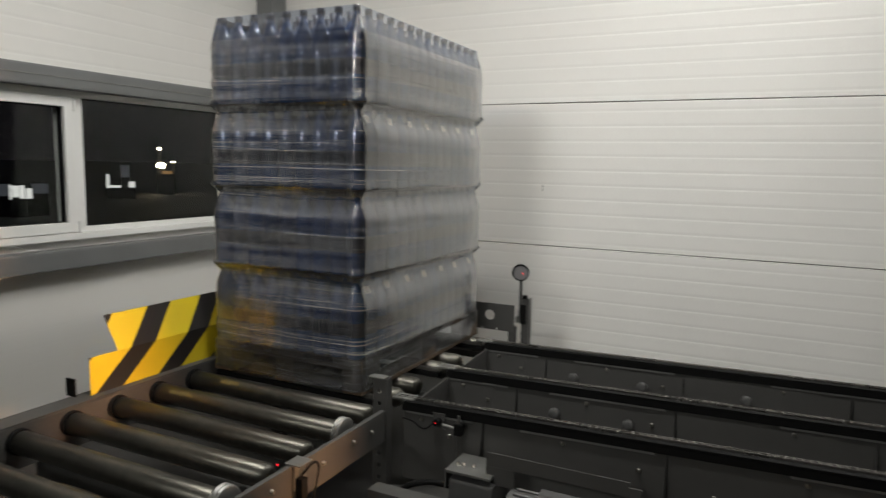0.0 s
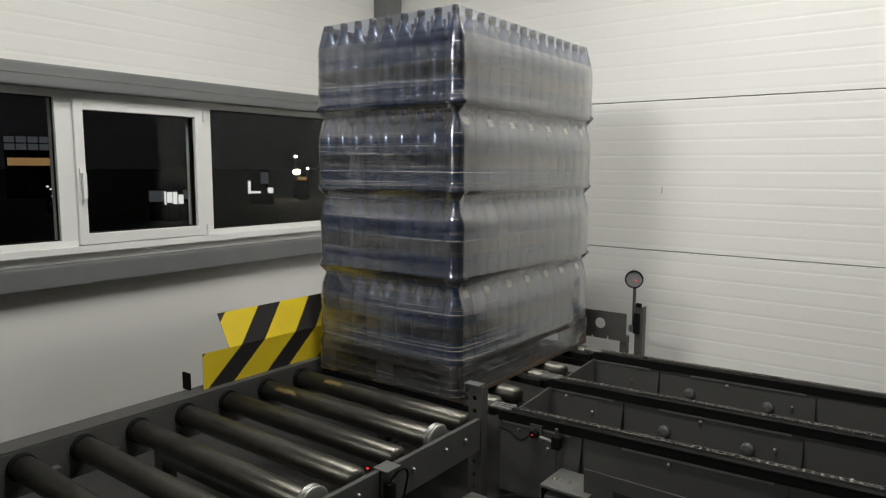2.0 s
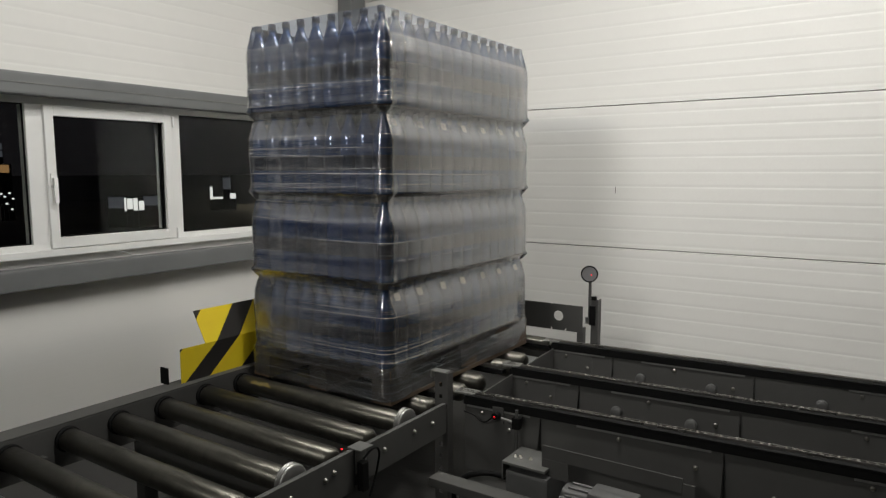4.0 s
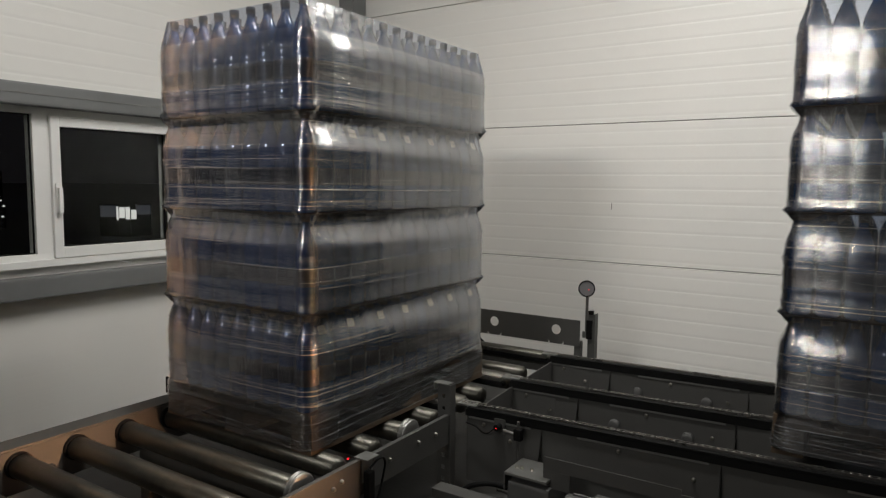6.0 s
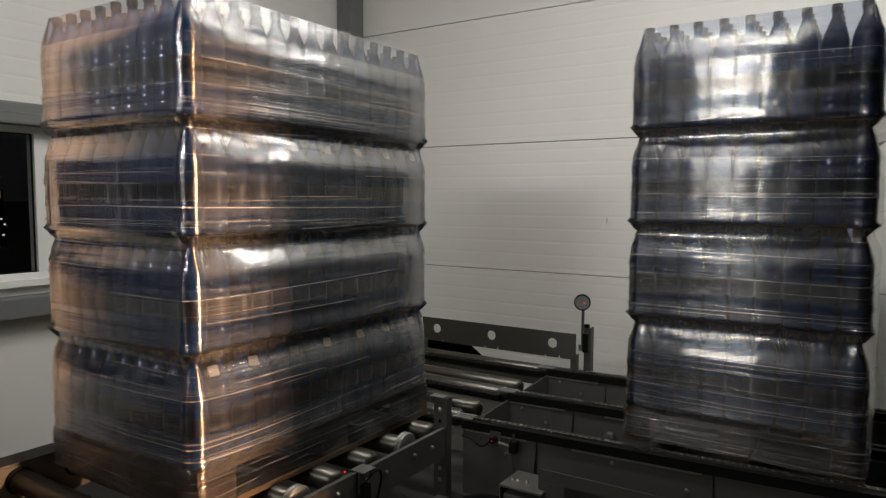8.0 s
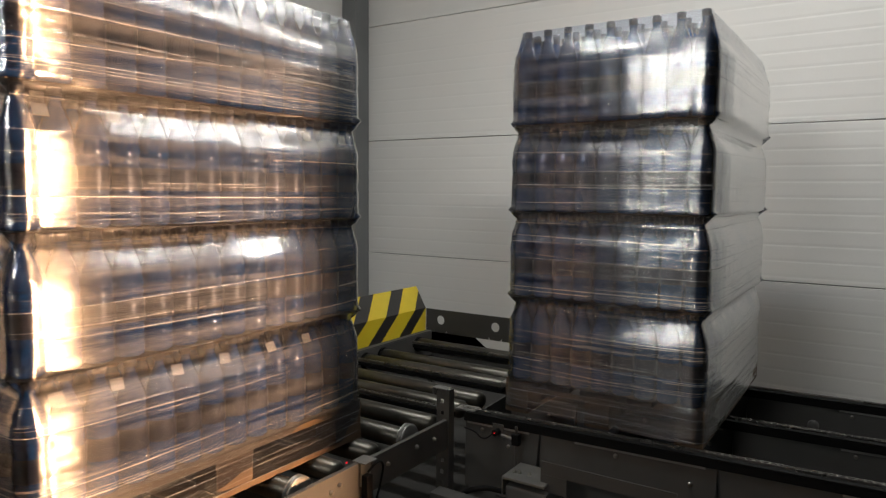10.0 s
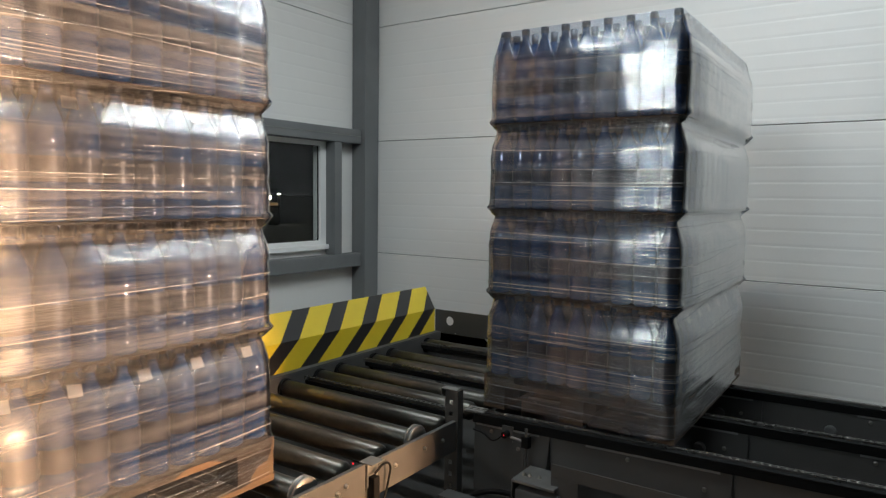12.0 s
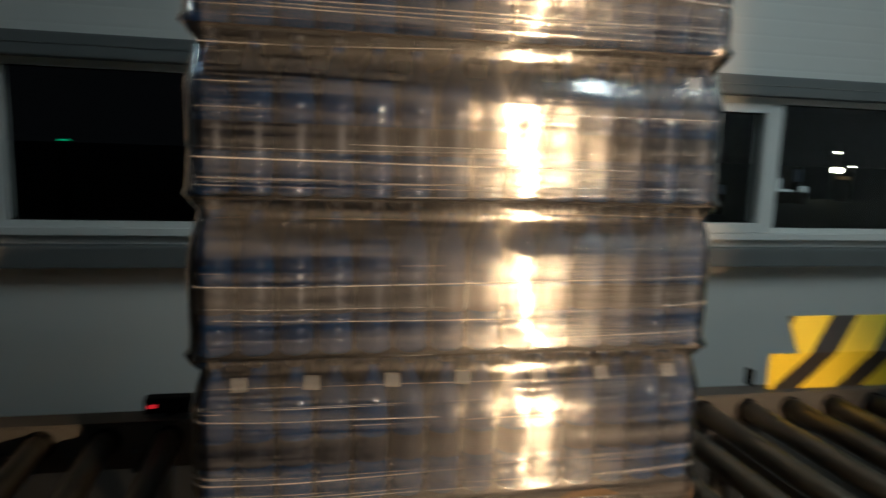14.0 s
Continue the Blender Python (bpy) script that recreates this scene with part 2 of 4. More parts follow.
def glass_material():
    m = bpy.data.materials.new("window_glass")
    m.use_nodes = True
    nt = m.node_tree
    nt.nodes.clear()
    o = nt.nodes.new("ShaderNodeOutputMaterial")
    tr = nt.nodes.new("ShaderNodeBsdfTransparent")
    tr.inputs[0].default_value = (0.86, 0.88, 0.87, 1)
    gl = nt.nodes.new("ShaderNodeBsdfGlossy")
    gl.inputs["Roughness"].default_value = 0.01
    fz = nt.nodes.new("ShaderNodeFresnel")
    fz.inputs[0].default_value = 1.28
    mx = nt.nodes.new("ShaderNodeMixShader")
    nt.links.new(fz.outputs[0], mx.inputs[0])
    nt.links.new(tr.outputs[0], mx.inputs[1])
    nt.links.new(gl.outputs[0], mx.inputs[2])
    nt.links.new(mx.outputs[0], o.inputs[0])
    return m


STRIPE_PITCH, STRIPE_SHIFT = 0.305, 0.975
PANEL = panel_material()
PANEL_PLAIN = panel_material("panel_white_smooth", 0.12)
HAZARD = stripe_material()
FILM = film_material("stretch_film", 0.054, 0.8)
FILM_TIGHT = film_material("stretch_film_tight", 0.008, 1.1)
FILM_THIN = film_material("stretch_film_thin", 0.04, 0.6, 0.65)
STRAND = film_material("film_strand", 0.34, 0.3)
GLASS = glass_material()
GREY = mat("grey_paint", (0.056, 0.055, 0.052), 0.5, grain=0.08, gscale=50, stain=0.25, sscale=4)
BEAMGREY = mat("steel_grey_paint", (0.165, 0.17, 0.17), 0.5, grain=0.08, gscale=40, stain=0.2, sscale=3)
STEEL = mat("worn_roller_steel", (0.070, 0.068, 0.058), 0.33, metal=0.85, grain=0.35, gscale=12, stretch=(0.5, 6, 6), stain=0.75, sscale=5, bump=0.15, bscale=30, vary=0.15, dark=(0.10, 0.095, 0.08))
ZINC = mat("zinc_plate", (0.30, 0.30, 0.285), 0.38, metal=0.8, grain=0.2, gscale=25, stain=0.3, sscale=8)
CHAIN = mat("oiled_chain_steel", (0.30, 0.29, 0.27), 0.26, metal=0.9, grain=0.2, gscale=60)
# for added, unseen surfaces; dark so that the film mirrors a dim hall
SHELL = mat("dark_hall_shell", (0.10, 0.10, 0.10), 0.6, grain=0.1, gscale=8, stain=0.3, sscale=1.0)
RUBBER = mat("black_plastic", (0.006, 0.006, 0.006), 0.65, grain=0.2, gscale=40, spec=0.08)
CASTIRON = mat("motor_grey", (0.085, 0.085, 0.083), 0.5, grain=0.2, gscale=30, stain=0.4, sscale=9)
PVC = mat("white_pvc", (0.80, 0.80, 0.78), 0.3, grain=0.03, gscale=20, stain=0.10, sscale=5, dark=(0.6, 0.59, 0.56))
CONCRETE = mat("concrete", (0.034, 0.033, 0.031), 0.7, grain=0.25, gscale=18, stain=0.5, sscale=1.2, bump=0.3, bscale=40)
WOOD = mat("pallet_wood", (0.10, 0.064, 0.035), 0.7, grain=0.35, gscale=9, stretch=(9, 1, 9), stain=0.5, sscale=3, bump=0.4, bscale=25, vary=0.25)
CARD = mat("layer_board", (0.035, 0.027, 0.021), 0.8, grain=0.2, gscale=25, stain=0.3, sscale=4)
PET = mat("blue_pet_bottle", (0.007, 0.050, 0.150), 0.06, grain=0.1, gscale=20, coat=0.6, vary=0.2, dark=(0.004, 0.012, 0.035))
LABEL = mat("bottle_label", (0.014, 0.018, 0.034), 0.35, grain=0.3, gscale=20, stain=0.4, sscale=14, vary=0.2)
CAP = mat("bottle_cap", (0.016, 0.018, 0.026), 0.35, grain=0.1)
SCRAPE = mat("yellow_scrape", (0.13, 0.09, 0.018), 0.5, grain=0.5, gscale=60, stain=0.9, sscale=25, dark=(0.10, 0.08, 0.03))
TAG = mat("pack_tag", (0.44, 0.42, 0.38), 0.6, grain=0.15, gscale=60)
BRASS = mat("bolt_head", (0.26, 0.25, 0.22), 0.38, metal=1.0, grain=0.2, gscale=90)
LENS = mat("reflector_lens", (0.20, 0.20, 0.205), 0.30, grain=0.4, gscale=150)
RED = glow("red_led_and_glint", (1.0, 0.02, 0.03), 1.6)
BULB = glow("warm_bulb", (1.0, 0.54, 0.27), 160000.0)
LAMPGLOW = glow("batten_tube", (1.0, 0.965, 0.90), 9.0)
SOIL = mat("night_ground", (0.03, 0.03, 0.028), 0.8, grain=0.3, gscale=1.0, stain=0.4, sscale=0.2)


# ---------- mesh helpers ----------
def mesh_from(bm, name, *mats, smooth=False):
    me = bpy.data.meshes.new(name)
    bmesh.ops.recalc_face_normals(bm, faces=bm.faces)
    bm.to_mesh(me)
    bm.free()
    for m in mats:
        me.materials.append(m)
    if smooth:
        for p in me.polygons:
            p.use_smooth = True
    return me


def part(name, bm, material, parent=None, label="", smooth=False):
    mats = material if isinstance(material, (tuple, list)) else (material,)
    me = bm if isinstance(bm, bpy.types.Mesh) else mesh_from(bm, name, *mats, smooth=smooth)
    o = new(name, me)
    if parent:
        o.parent = parent
    if label:
        o["label"] = label
    return o


def add_box(bm, x0, x1, y0, y1, z0, z1, bevel=0.0, mi=0):
    g = bmesh.ops.create_cube(bm, size=1.0)
    vs = g["verts"]
    for v in vs:
        v.co = Vector((x0 + (v.co.x + 0.5) * (x1 - x0), y0 + (v.co.y + 0.5) * (y1 - y0), z0 + (v.co.z + 0.5) * (z1 - z0)))
    fs = list({f for v in vs for f in v.link_faces})
    if bevel:
        es = list({e for v in vs for e in v.link_edges})
        r = bmesh.ops.bevel(bm, geom=es, offset=bevel, segments=2, affect="EDGES", profile=0.7)
        fs = r["faces"]
    for f in fs:
        f.material_index = mi
    return bm


def box(x0, x1, y0, y1, z0, z1, bevel=0.003):
    return add_box(bmesh.new(), x0, x1, y0, y1, z0, z1, bevel)


def add_cyl(bm, a, b, r, seg=16, r2=None, mi=0):
    a, b = Vector(a), Vector(b)
    ax = b - a
    m = Matrix.Translation((a + b) / 2) @ ax.to_track_quat("Z", "Y").to_matrix().to_4x4()
    g = bmesh.ops.create_cone(bm, cap_ends=True, segments=seg, radius1=r, radius2=r if r2 is None else r2, depth=ax.length, matrix=m)
    for v in g["verts"]:
        for f in v.link_faces:
            f.material_index = mi
    return bm


def cyl(a, b, r, seg=16, r2=None):
    return add_cyl(bmesh.new(), a, b, r, seg, r2)


def add_lathe(bm, prof, seg=12, at=(0, 0, 0), mis=None, caps=True):
    rings = []
    for r, z in prof:
        rings.append([bm.verts.new((at[0] + r * math.cos(2 * math.pi * i / seg), at[1] + r * math.sin(2 * math.pi * i / seg), at[2] + z)) for i in range(seg)])
    for k in range(len(rings) - 1):
        for i in range(seg):
            f = bm.faces.new((rings[k][i], rings[k][(i + 1) % seg], rings[k + 1][(i + 1) % seg], rings[k + 1][i]))
            f.smooth = True
            if mis:
                f.material_index = mis[k]
    if caps:
        bm.faces.new(rings[-1])
        bm.faces.new(list(reversed(rings[0])))
    return bm


def holder(name, x=0, y=0, z=0):
    return new(name) if not (x or y or z) else place(new(name), x, y, z)


def place(o, x, y, z, rz=0):
    o.matrix_world = pose(x, y, z, 0, 0, rz)
    return o


def tube(pts, r, name, material, parent=None, label=""):
    cu = bpy.data.curves.new(name, "CURVE")
    cu.dimensions, cu.bevel_depth, cu.bevel_resolution = "3D", r, 2
    sp = cu.splines.new("BEZIER")
    sp.bezier_points.add(len(pts) - 1)
    for bp, p in zip(sp.bezier_points, pts):
        bp.co = p
        bp.handle_left_type = bp.handle_right_type = "AUTO"
    dg = new("tmp_curve", cu)
    me = bpy.data.meshes.new_from_object(dg.evaluated_get(bpy.context.evaluated_depsgraph_get()))
    bpy.data.objects.remove(dg)
    me.materials.clear()
    me.materials.append(material)
    return part(name, me, material, parent, label)


# ---------- structure ----------
XL, YB = -2.60, 2.36
XR, YF = 11.0, -13.0
floor = tagged(part("floor", box(XL - 0.2, XR + 0.2, YF - 0.2, YB + 0.2, -0.2, 0.0, 0), CONCRETE), "dark stained concrete hall floor", "floor", kind="structure")
# unseen ceiling, added to close the hall and kept dark
ceiling = tagged(part("ceiling", box(XL - 0.2, XR + 0.2, YF - 0.2, YB + 0.2, CEIL, CEIL + 0.15, 0), SHELL), "unseen dark ceiling added to close the hall", "ceiling", kind="structure")
SEAMS = [0.0, 0.965, 1.962, 2.955, CEIL]


def wall_of_panels(name, along, fixed, side, a0, a1, rows, label, material=None):
    """A wall of long sandwich panels laid flat on one another, with a shadow gap at each joint."""
    w = tagged(new(name), label, "wall", kind="structure")
    for z0, z1 in rows:
        g0, g1 = 0.003, 0.003
        lo, hi = sorted((fixed, fixed + side * 0.12))
        c = (a0, a1, lo, hi) if along == "x" else (lo, hi, a0, a1)
        part("panel", box(*c, z0 + g0, z1 - g1, 0.0025), material or PANEL, w)
    lo, hi = sorted((fixed + side * 0.025, fixed + side * 0.115))
    for z0, z1 in rows[:-1]:
        c = (a0, a1, lo, hi) if along == "x" else (lo, hi, a0, a1)
        part("joint_tape", box(*c, z1 - 0.0029, z1 + 0.0029, 0), RUBBER, w)
    return w


ROWS = list(zip(SEAMS[:-1], SEAMS[1:]))
wall_of_panels("wall_back", "x", YB, 1, XL - 0.12, XR + 0.12, ROWS, "white steel sandwich panel wall with thin dark joints")
# two unseen walls, added dark to hold back bounced light and reflections
wall_of_panels("wall_right", "y", XR, 1, YF, YB, ROWS, "unseen dark panel wall added to close the hall", SHELL)
wall_of_panels("wall_front", "x", YF, -1, XL - 0.12, XR + 0.12, ROWS, "unseen dark panel wall added to close the hall", SHELL)

# left wall, with one long window band
WZ0, WZ1 = 1.035, 1.945
W_END = 1.84
wl = wall_of_panels("wall_left", "y", XL, -1, YF, YB, [(1.962, 2.955), (2.955, CEIL)], "white panel wall with a long window band")
part("panel", box(XL - 0.12, XL, YF, YB, 0.003, 0.962, 0.0025), PANEL_PLAIN, wl)
part("panel", box(XL - 0.12, XL, YF, YB, 0.968, WZ0, 0.002), PANEL_PLAIN, wl)
part("panel", box(XL - 0.12, XL, YF, YB, WZ1, 1.959, 0.002), PANEL, wl)
part("panel", box(XL - 0.12, XL, W_END, YB, WZ0, WZ1, 0.002), PANEL, wl)
part("panel", box(XL - 0.12, XL, YF, -4.02, WZ0, WZ1, 0.002), PANEL, wl)


def window_unit(name, y0, y1, panes, label):
    """A white plastic frame from y0 to y1; panes: (y0, y1, z0, z1, sash)."""
    w = tagged(new(name), label, "window", kind="structure")
    xo, xi = XL - 0.075, XL + 0.012
    fr = bmesh.new()
    add_box(fr, xo, xi, y0, y1, WZ0, WZ0 + 0.062, 0.004)
    add_box(fr, xo, xi, y0, y1, WZ1 - 0.058, WZ1, 0.004)
    cuts = [y0] + [v for p in panes for v in (p[0], p[1])] + [y1]
    for i in range(0, len(cuts), 2):
        a, b = cuts[i], cuts[i + 1]
        add_box(fr, xo, xi - 0.001, a, b, WZ0 + 0.06, WZ1 - 0.056, 0.003)
    part("window_frame", fr, PVC, w)
    for a, b, z0, z1, sash in panes:
        if sash:
            s = bmesh.new()
            sx0, sx1 = XL - 0.05, XL + 0.034
            ya, yb, za, zb = a - 0.052, b + 0.052, z0 - 0.06, z1 + 0.06
            add_box(s, sx0, sx1, ya, a, za, zb, 0.006)
            add_box(s, sx0, sx1, b, yb, za, zb, 0.006)
            add_box(s, sx0, sx1 - 0.0005, a - 0.002, b + 0.002, za, z0, 0.006)
            add_box(s, sx0, sx1 - 0.0005, a - 0.002, b + 0.002, z1, zb, 0.006)
            sf = part("sash_frame", s, PVC, w)
            h = bmesh.new()
            hy = ya + 0.026
            add_box(h, sx1, sx1 + 0.012, hy - 0.014, hy + 0.014, 1.42, 1.50, 0.004)
            add_box(h, sx1 + 0.012, sx1 + 0.034, hy - 0.009, hy + 0.009, 1.455, 1.475, 0.003)
            add_box(h, sx1 + 0.024, sx1 + 0.04, hy - 0.011, hy + 0.011, 1.33, 1.475, 0.005)
            part("handle", h, PVC, sf, "white plastic window handle")
            for hz in (za + 0.03, zb - 0.05):
                part("hinge", cyl((sx1 + 0.006, yb + 0.012, hz - 0.035), (sx1 + 0.006, yb + 0.012, hz + 0.035), 0.008, 10), PVC, sf)
        else:
            z0, z1 = WZ0 + 0.062, WZ1 - 0.058
        g = part("pane", box(XL - 0.03, XL - 0.022, a - 0.004, b + 0.004, z0 - 0.004, z1 + 0.004, 0), GLASS, w, "dark glass against the night")
        g.visible_shadow = False
        gk = bmesh.new()
        for (p, q, r, s2) in ((a - 0.001, a + 0.007, z0, z1), (b - 0.007, b + 0.001, z0, z1), (a, b, z0 - 0.001, z0 + 0.007), (a, b, z1 - 0.007, z1 + 0.001)):
            add_box(gk, XL - 0.021, XL - 0.012, p, q, r, s2, 0)
        part("gasket", gk, RUBBER, w)
    sl = part("window_sill", box(XL + 0.0125, XL + 0.045, y0, y1, WZ0 - 0.012, WZ0 + 0.028, 0.004), PVC, w)
    return w


window_unit("window_1", -1.70, W_END, [(-1.63, -0.41, 0, 0, False), (-0.268, 0.436, 1.128, 1.826, True), (0.566, 1.770, 0, 0, False)], "white plastic window band with one tilting sash")
window_unit("window_2", -4.005, -1.703, [(-3.925, -2.70, 0, 0, False), (-2.62, -1.77, 0, 0, False)], "white plastic fixed window with dark glass")

# steel frame in front of the left wall
col = tagged(new("corner_column"), "grey painted steel corner column", "column", kind="structure")
part("column_web", box(XL + 0.002, XL + 0.155, 2.17, 2.352, 0, CEIL - 0.003, 0.012), BEAMGREY, col)
tagged(part("window_header", box(XL + 0.003, XL + 0.115, YF + 0.01, 2.166, 1.925, 2.045, 0.012), BEAMGREY), "grey painted steel tube above the windows", "beam", kind="structure")
tagged(part("window_rail", box(XL + 0.003, XL + 0.115, YF + 0.01, 2.166, 0.858, 0.975, 0.012), BEAMGREY), "grey painted steel tube below the windows", "beam", kind="structure")
tagged(part("window_post", box(XL + 0.003, XL + 0.112, 1.835, 1.925, 0.976, 1.924, 0.01), BEAMGREY), "grey painted steel post beside the window", "post", kind="structure")
bl = bmesh.new()
add_box(bl, XL + 0.1155, XL + 0.119, YF + 0.02, 2.16, 1.985, 1.989, 0)
tagged(part("trim", bl, ZINC), "thin bright edge strip along the steel tube", "trim", kind="structure")
wire = tube([(XL + 0.12, 0.02, 1.028), (XL + 0.125, 0.06, 1.018), (XL + 0.13, 0.10, 1.0), (XL + 0.12, 0.16, 0.99)], 0.003, "cable_end", PVC)
tagged(wire, "short loose white cable under the window", "cable")

# bodies added for the unseen lamps, hung from the ceiling
for bx, by, bz, turn, tilt, watt, length in BATTENS:
    lamp = tagged(new("unseen_batten"), "unseen white linear light, added with two rods", "ceiling light")
    lamp.matrix_world = batten_pose(bx, by, bz, turn, tilt)
    part("housing", box(-0.125, 0.125, -0.03 - length / 2, 0.03 + length / 2, -0.05, 0.03, 0.01), PVC, lamp)
    part("tube", box(-0.06, 0.06, -length / 2, length / 2, -0.075, -0.052, 0.006), LAMPGLOW, lamp)
    for ry in (-0.3, 0.3):
        a = lamp.matrix_world.inverted() @ (lamp.matrix_world @ Vector((0, ry, 0.03)) * 1.0 + Vector((0, 0, CEIL - (lamp.matrix_world @ Vector((0, ry, 0.03))).z)))
        part("rod", cyl((0, ry, 0.03), tuple(a), 0.006, 8), ZINC, lamp)
# only the warm light is known; stand, foot and head are made up
unseen_lamp = tagged(new("unseen_lamp"), "unseen warm lamp, moving on an added thin stand", "lamp")
part("stand", cyl((0.10, 0, -WARM_LAMP[2] + 0.02), (0.10, 0, -0.06), 0.016, 10), GREY, unseen_lamp)
part("foot", box(-0.06, 0.26, -0.16, 0.16, -WARM_LAMP[2], -WARM_LAMP[2] + 0.02), GREY, unseen_lamp)
hd = bmesh.new()
add_box(hd, 0.006, 0.15, -0.09, 0.09, -0.09, 0.09, 0.01)
add_box(hd, -0.10, 0.006, -0.09, -0.084, -0.09, 0.09, 0)
add_box(hd, -0.10, 0.006, -0.084, 0.084, -0.09, -0.084, 0)
add_box(hd, -0.10, 0.006, -0.084, 0.084, 0.084, 0.09, 0)
part("lamp_head", hd, RUBBER, unseen_lamp)
# two plates added just to cut the edges of the warm beam
part("beam_mask", box(-0.40, 0.006, 0.045, 0.05, -0.25, 0.25, 0), RUBBER, unseen_lamp)
beam_shutter = part("beam_shutter", box(-0.406, 0.0, -0.0025, 0.0025, -0.25, 0.25, 0), RUBBER, unseen_lamp, "added black hinged plate that narrows the unseen lamp's beam")
o = part("bulb", add_lathe(bmesh.new(), [(0.0001, 0.0), (0.02, 0.0), (0.02, 0.004), (0.0001, 0.004)], 20), BULB, unseen_lamp, "glowing warm bulb")
o.matrix_basis = pose(0.0, 0, 0, 0, -90, 0)

# ---------- roller conveyor ----------
RT = 0.572  # top of the rollers
RR = 0.041
conv = tagged(new("roller_conveyor"), "worn grey roller conveyor with steel rollers", "conveyor")
CY0, CY1 = -4.6, 1.30
lr = bmesh.new()
add_box(lr, -1.075, -1.035, CY0, CY1, 0.43, 0.586, 0.003)
add_box(lr, -1.135, -1.036, CY0, CY1, 0.5865, 0.594, 0.002)
part("left_rail", lr, GREY, conv, "grey painted rail with a flat top flange")
rails = [(CY0, -0.66, 0.582, 0.44), (-0.658, -0.10, 0.578, 0.455)]
for a, b, zt, zb in rails:
    rr_ = bmesh.new()
    add_box(rr_, -0.022, -0.004, a, b, zb, zt, 0.002)
    part("right_rail", rr_, GREY, conv, "grey painted side rail")
bolt_me = mesh_from(add_lathe(bmesh.new(), [(0.009, 0), (0.009, 0.003), (0.0065, 0.0032), (0.0065, 0.009), (0.005, 0.0105)], 8), "bolt", BRASS)
for by in [-0.2, -0.32, -0.5, -0.76, -0.80, -0.95, -1.15, -1.35, -1.55, -1.75, -1.95]:
    b = part("bolt", bolt_me, BRASS, conv)
    b.matrix_basis = pose(-0.0035, by, 0.535 + 0.008 * math.sin(by * 40), 0, 90, 0)
ROLL = [1.14, 0.77, 0.61, 0.33, 0.17, -0.07] + [-0.27 - 0.2 * i for i in range(22)]
rm = bmesh.new()
add_lathe(rm, [(0.012, -0.485), (0.030, -0.485), (0.036, -0.476), (RR, -0.470), (RR, 0.445), (0.036, 0.450), (0.030, 0.462), (0.012, 0.462)], 24)
roll_me = mesh_from(rm, "roller", STEEL)
cm = bmesh.new()
add_lathe(cm, [(0.034, 0), (0.047, 0), (0.047, 0.012), (0.034, 0.012), (0.034, 0)], 20, caps=False)
cup_me = mesh_from(cm, "bearing_cup", RUBBER)
sm_ = bmesh.new()
add_lathe(sm_, [(0.018, -0.016), (0.052, -0.016), (0.058, -0.012), (0.058, -0.006), (0.030, -0.004), (0.030, 0.004), (0.058, 0.006), (0.058, 0.012), (0.052, 0.016), (0.018, 0.016)], 24)
spro_me = mesh_from(sm_, "sprocket", ZINC)
for i, ry in enumerate(ROLL):
    o = part("roller", roll_me, STEEL, conv)
    o.matrix_basis = pose(-0.545, ry, RT - RR, 0, 90, 0) @ pose(0, 0, 0, 0, 0, 37 * i)
    o = part("bearing_cup", cup_me, RUBBER, conv)
    o.matrix_basis = pose(-1.0345, ry, RT - RR, 0, 90, 0)
    if -4 < ry < -0.1 and (i - 6) % 3 == 0:
        o = part("sprocket", spro_me, ZINC, conv, "shiny steel sprocket at a roller end")
        o.matrix_basis = pose(-0.085, ry, RT - RR + 0.004, 0, 90, 0)
def scrape(x0, x1, ry, a0, a1, seed):
    """A thin scrape of guard paint left on a roller, with a ragged outline."""
    rng = random.Random(seed)
    bm = bmesh.new()
    rows = []
    for i in range(9):
        x = x0 + (x1 - x0) * i / 8
        lo, hi = a0 + rng.uniform(0, 12), a1 - rng.uniform(0, 22)
        rows.append([bm.verts.new((x, ry + (RR + 0.0007) * math.sin(radians(lo + (hi - lo) * k / 4)), RT - RR + (RR + 0.0007) * math.cos(radians(lo + (hi - lo) * k / 4)))) for k in range(5)])
    for i in range(8):
        for k in range(4):
            bm.faces.new((rows[i][k], rows[i + 1][k], rows[i + 1][k + 1], rows[i][k + 1]))
    return bm


for sx0, sx1, sy, a0, a1, sd in ((-0.93, -0.80, -0.27, -62, -25, 1), (-0.84, -0.74, -0.07, -60, -20, 3)):
    part("paint_scrape", scrape(sx0, sx1, sy, a0, a1, sd), SCRAPE, conv, "scrape of yellow paint on a roller")
for cy in (-4.4, -2.9, -1.75, -0.75, 0.55):
    part("cross_bar", box(-1.033, -0.024, cy - 0.03, cy + 0.03, 0.36, 0.42), GREY, conv)
    for cx in (-1.06, -0.03):
        part("leg", box(cx - 0.03, cx + 0.03, cy - 0.03, cy + 0.03, 0.0, 0.43, 0.004), GREY, conv)
    for cx in (-1.06, -0.03):
        part("foot_plate", box(cx - 0.06, cx + 0.06, cy - 0.06, cy + 0.06, 0.0, 0.012), GREY, conv)
for gy in [-0.37 - 0.2 * k for k in range(18)]:
    part("stiffener", box(-1.033, -1.0, gy - 0.012, gy + 0.012, 0.43, 0.50, 0.002), GREY, conv)
# bent sensor tab and clip
tb = bmesh.new()
add_box(tb, -0.03, 0.03, -0.665, -0.600, 0.5845, 0.588, 0.001)
add_box(tb, 0.0, 0.004, -0.66, -0.605, 0.50, 0.5845, 0.001)
part("sensor_tab", tb, ZINC, conv, "bent zinc sensor tab")
sb = bmesh.new()
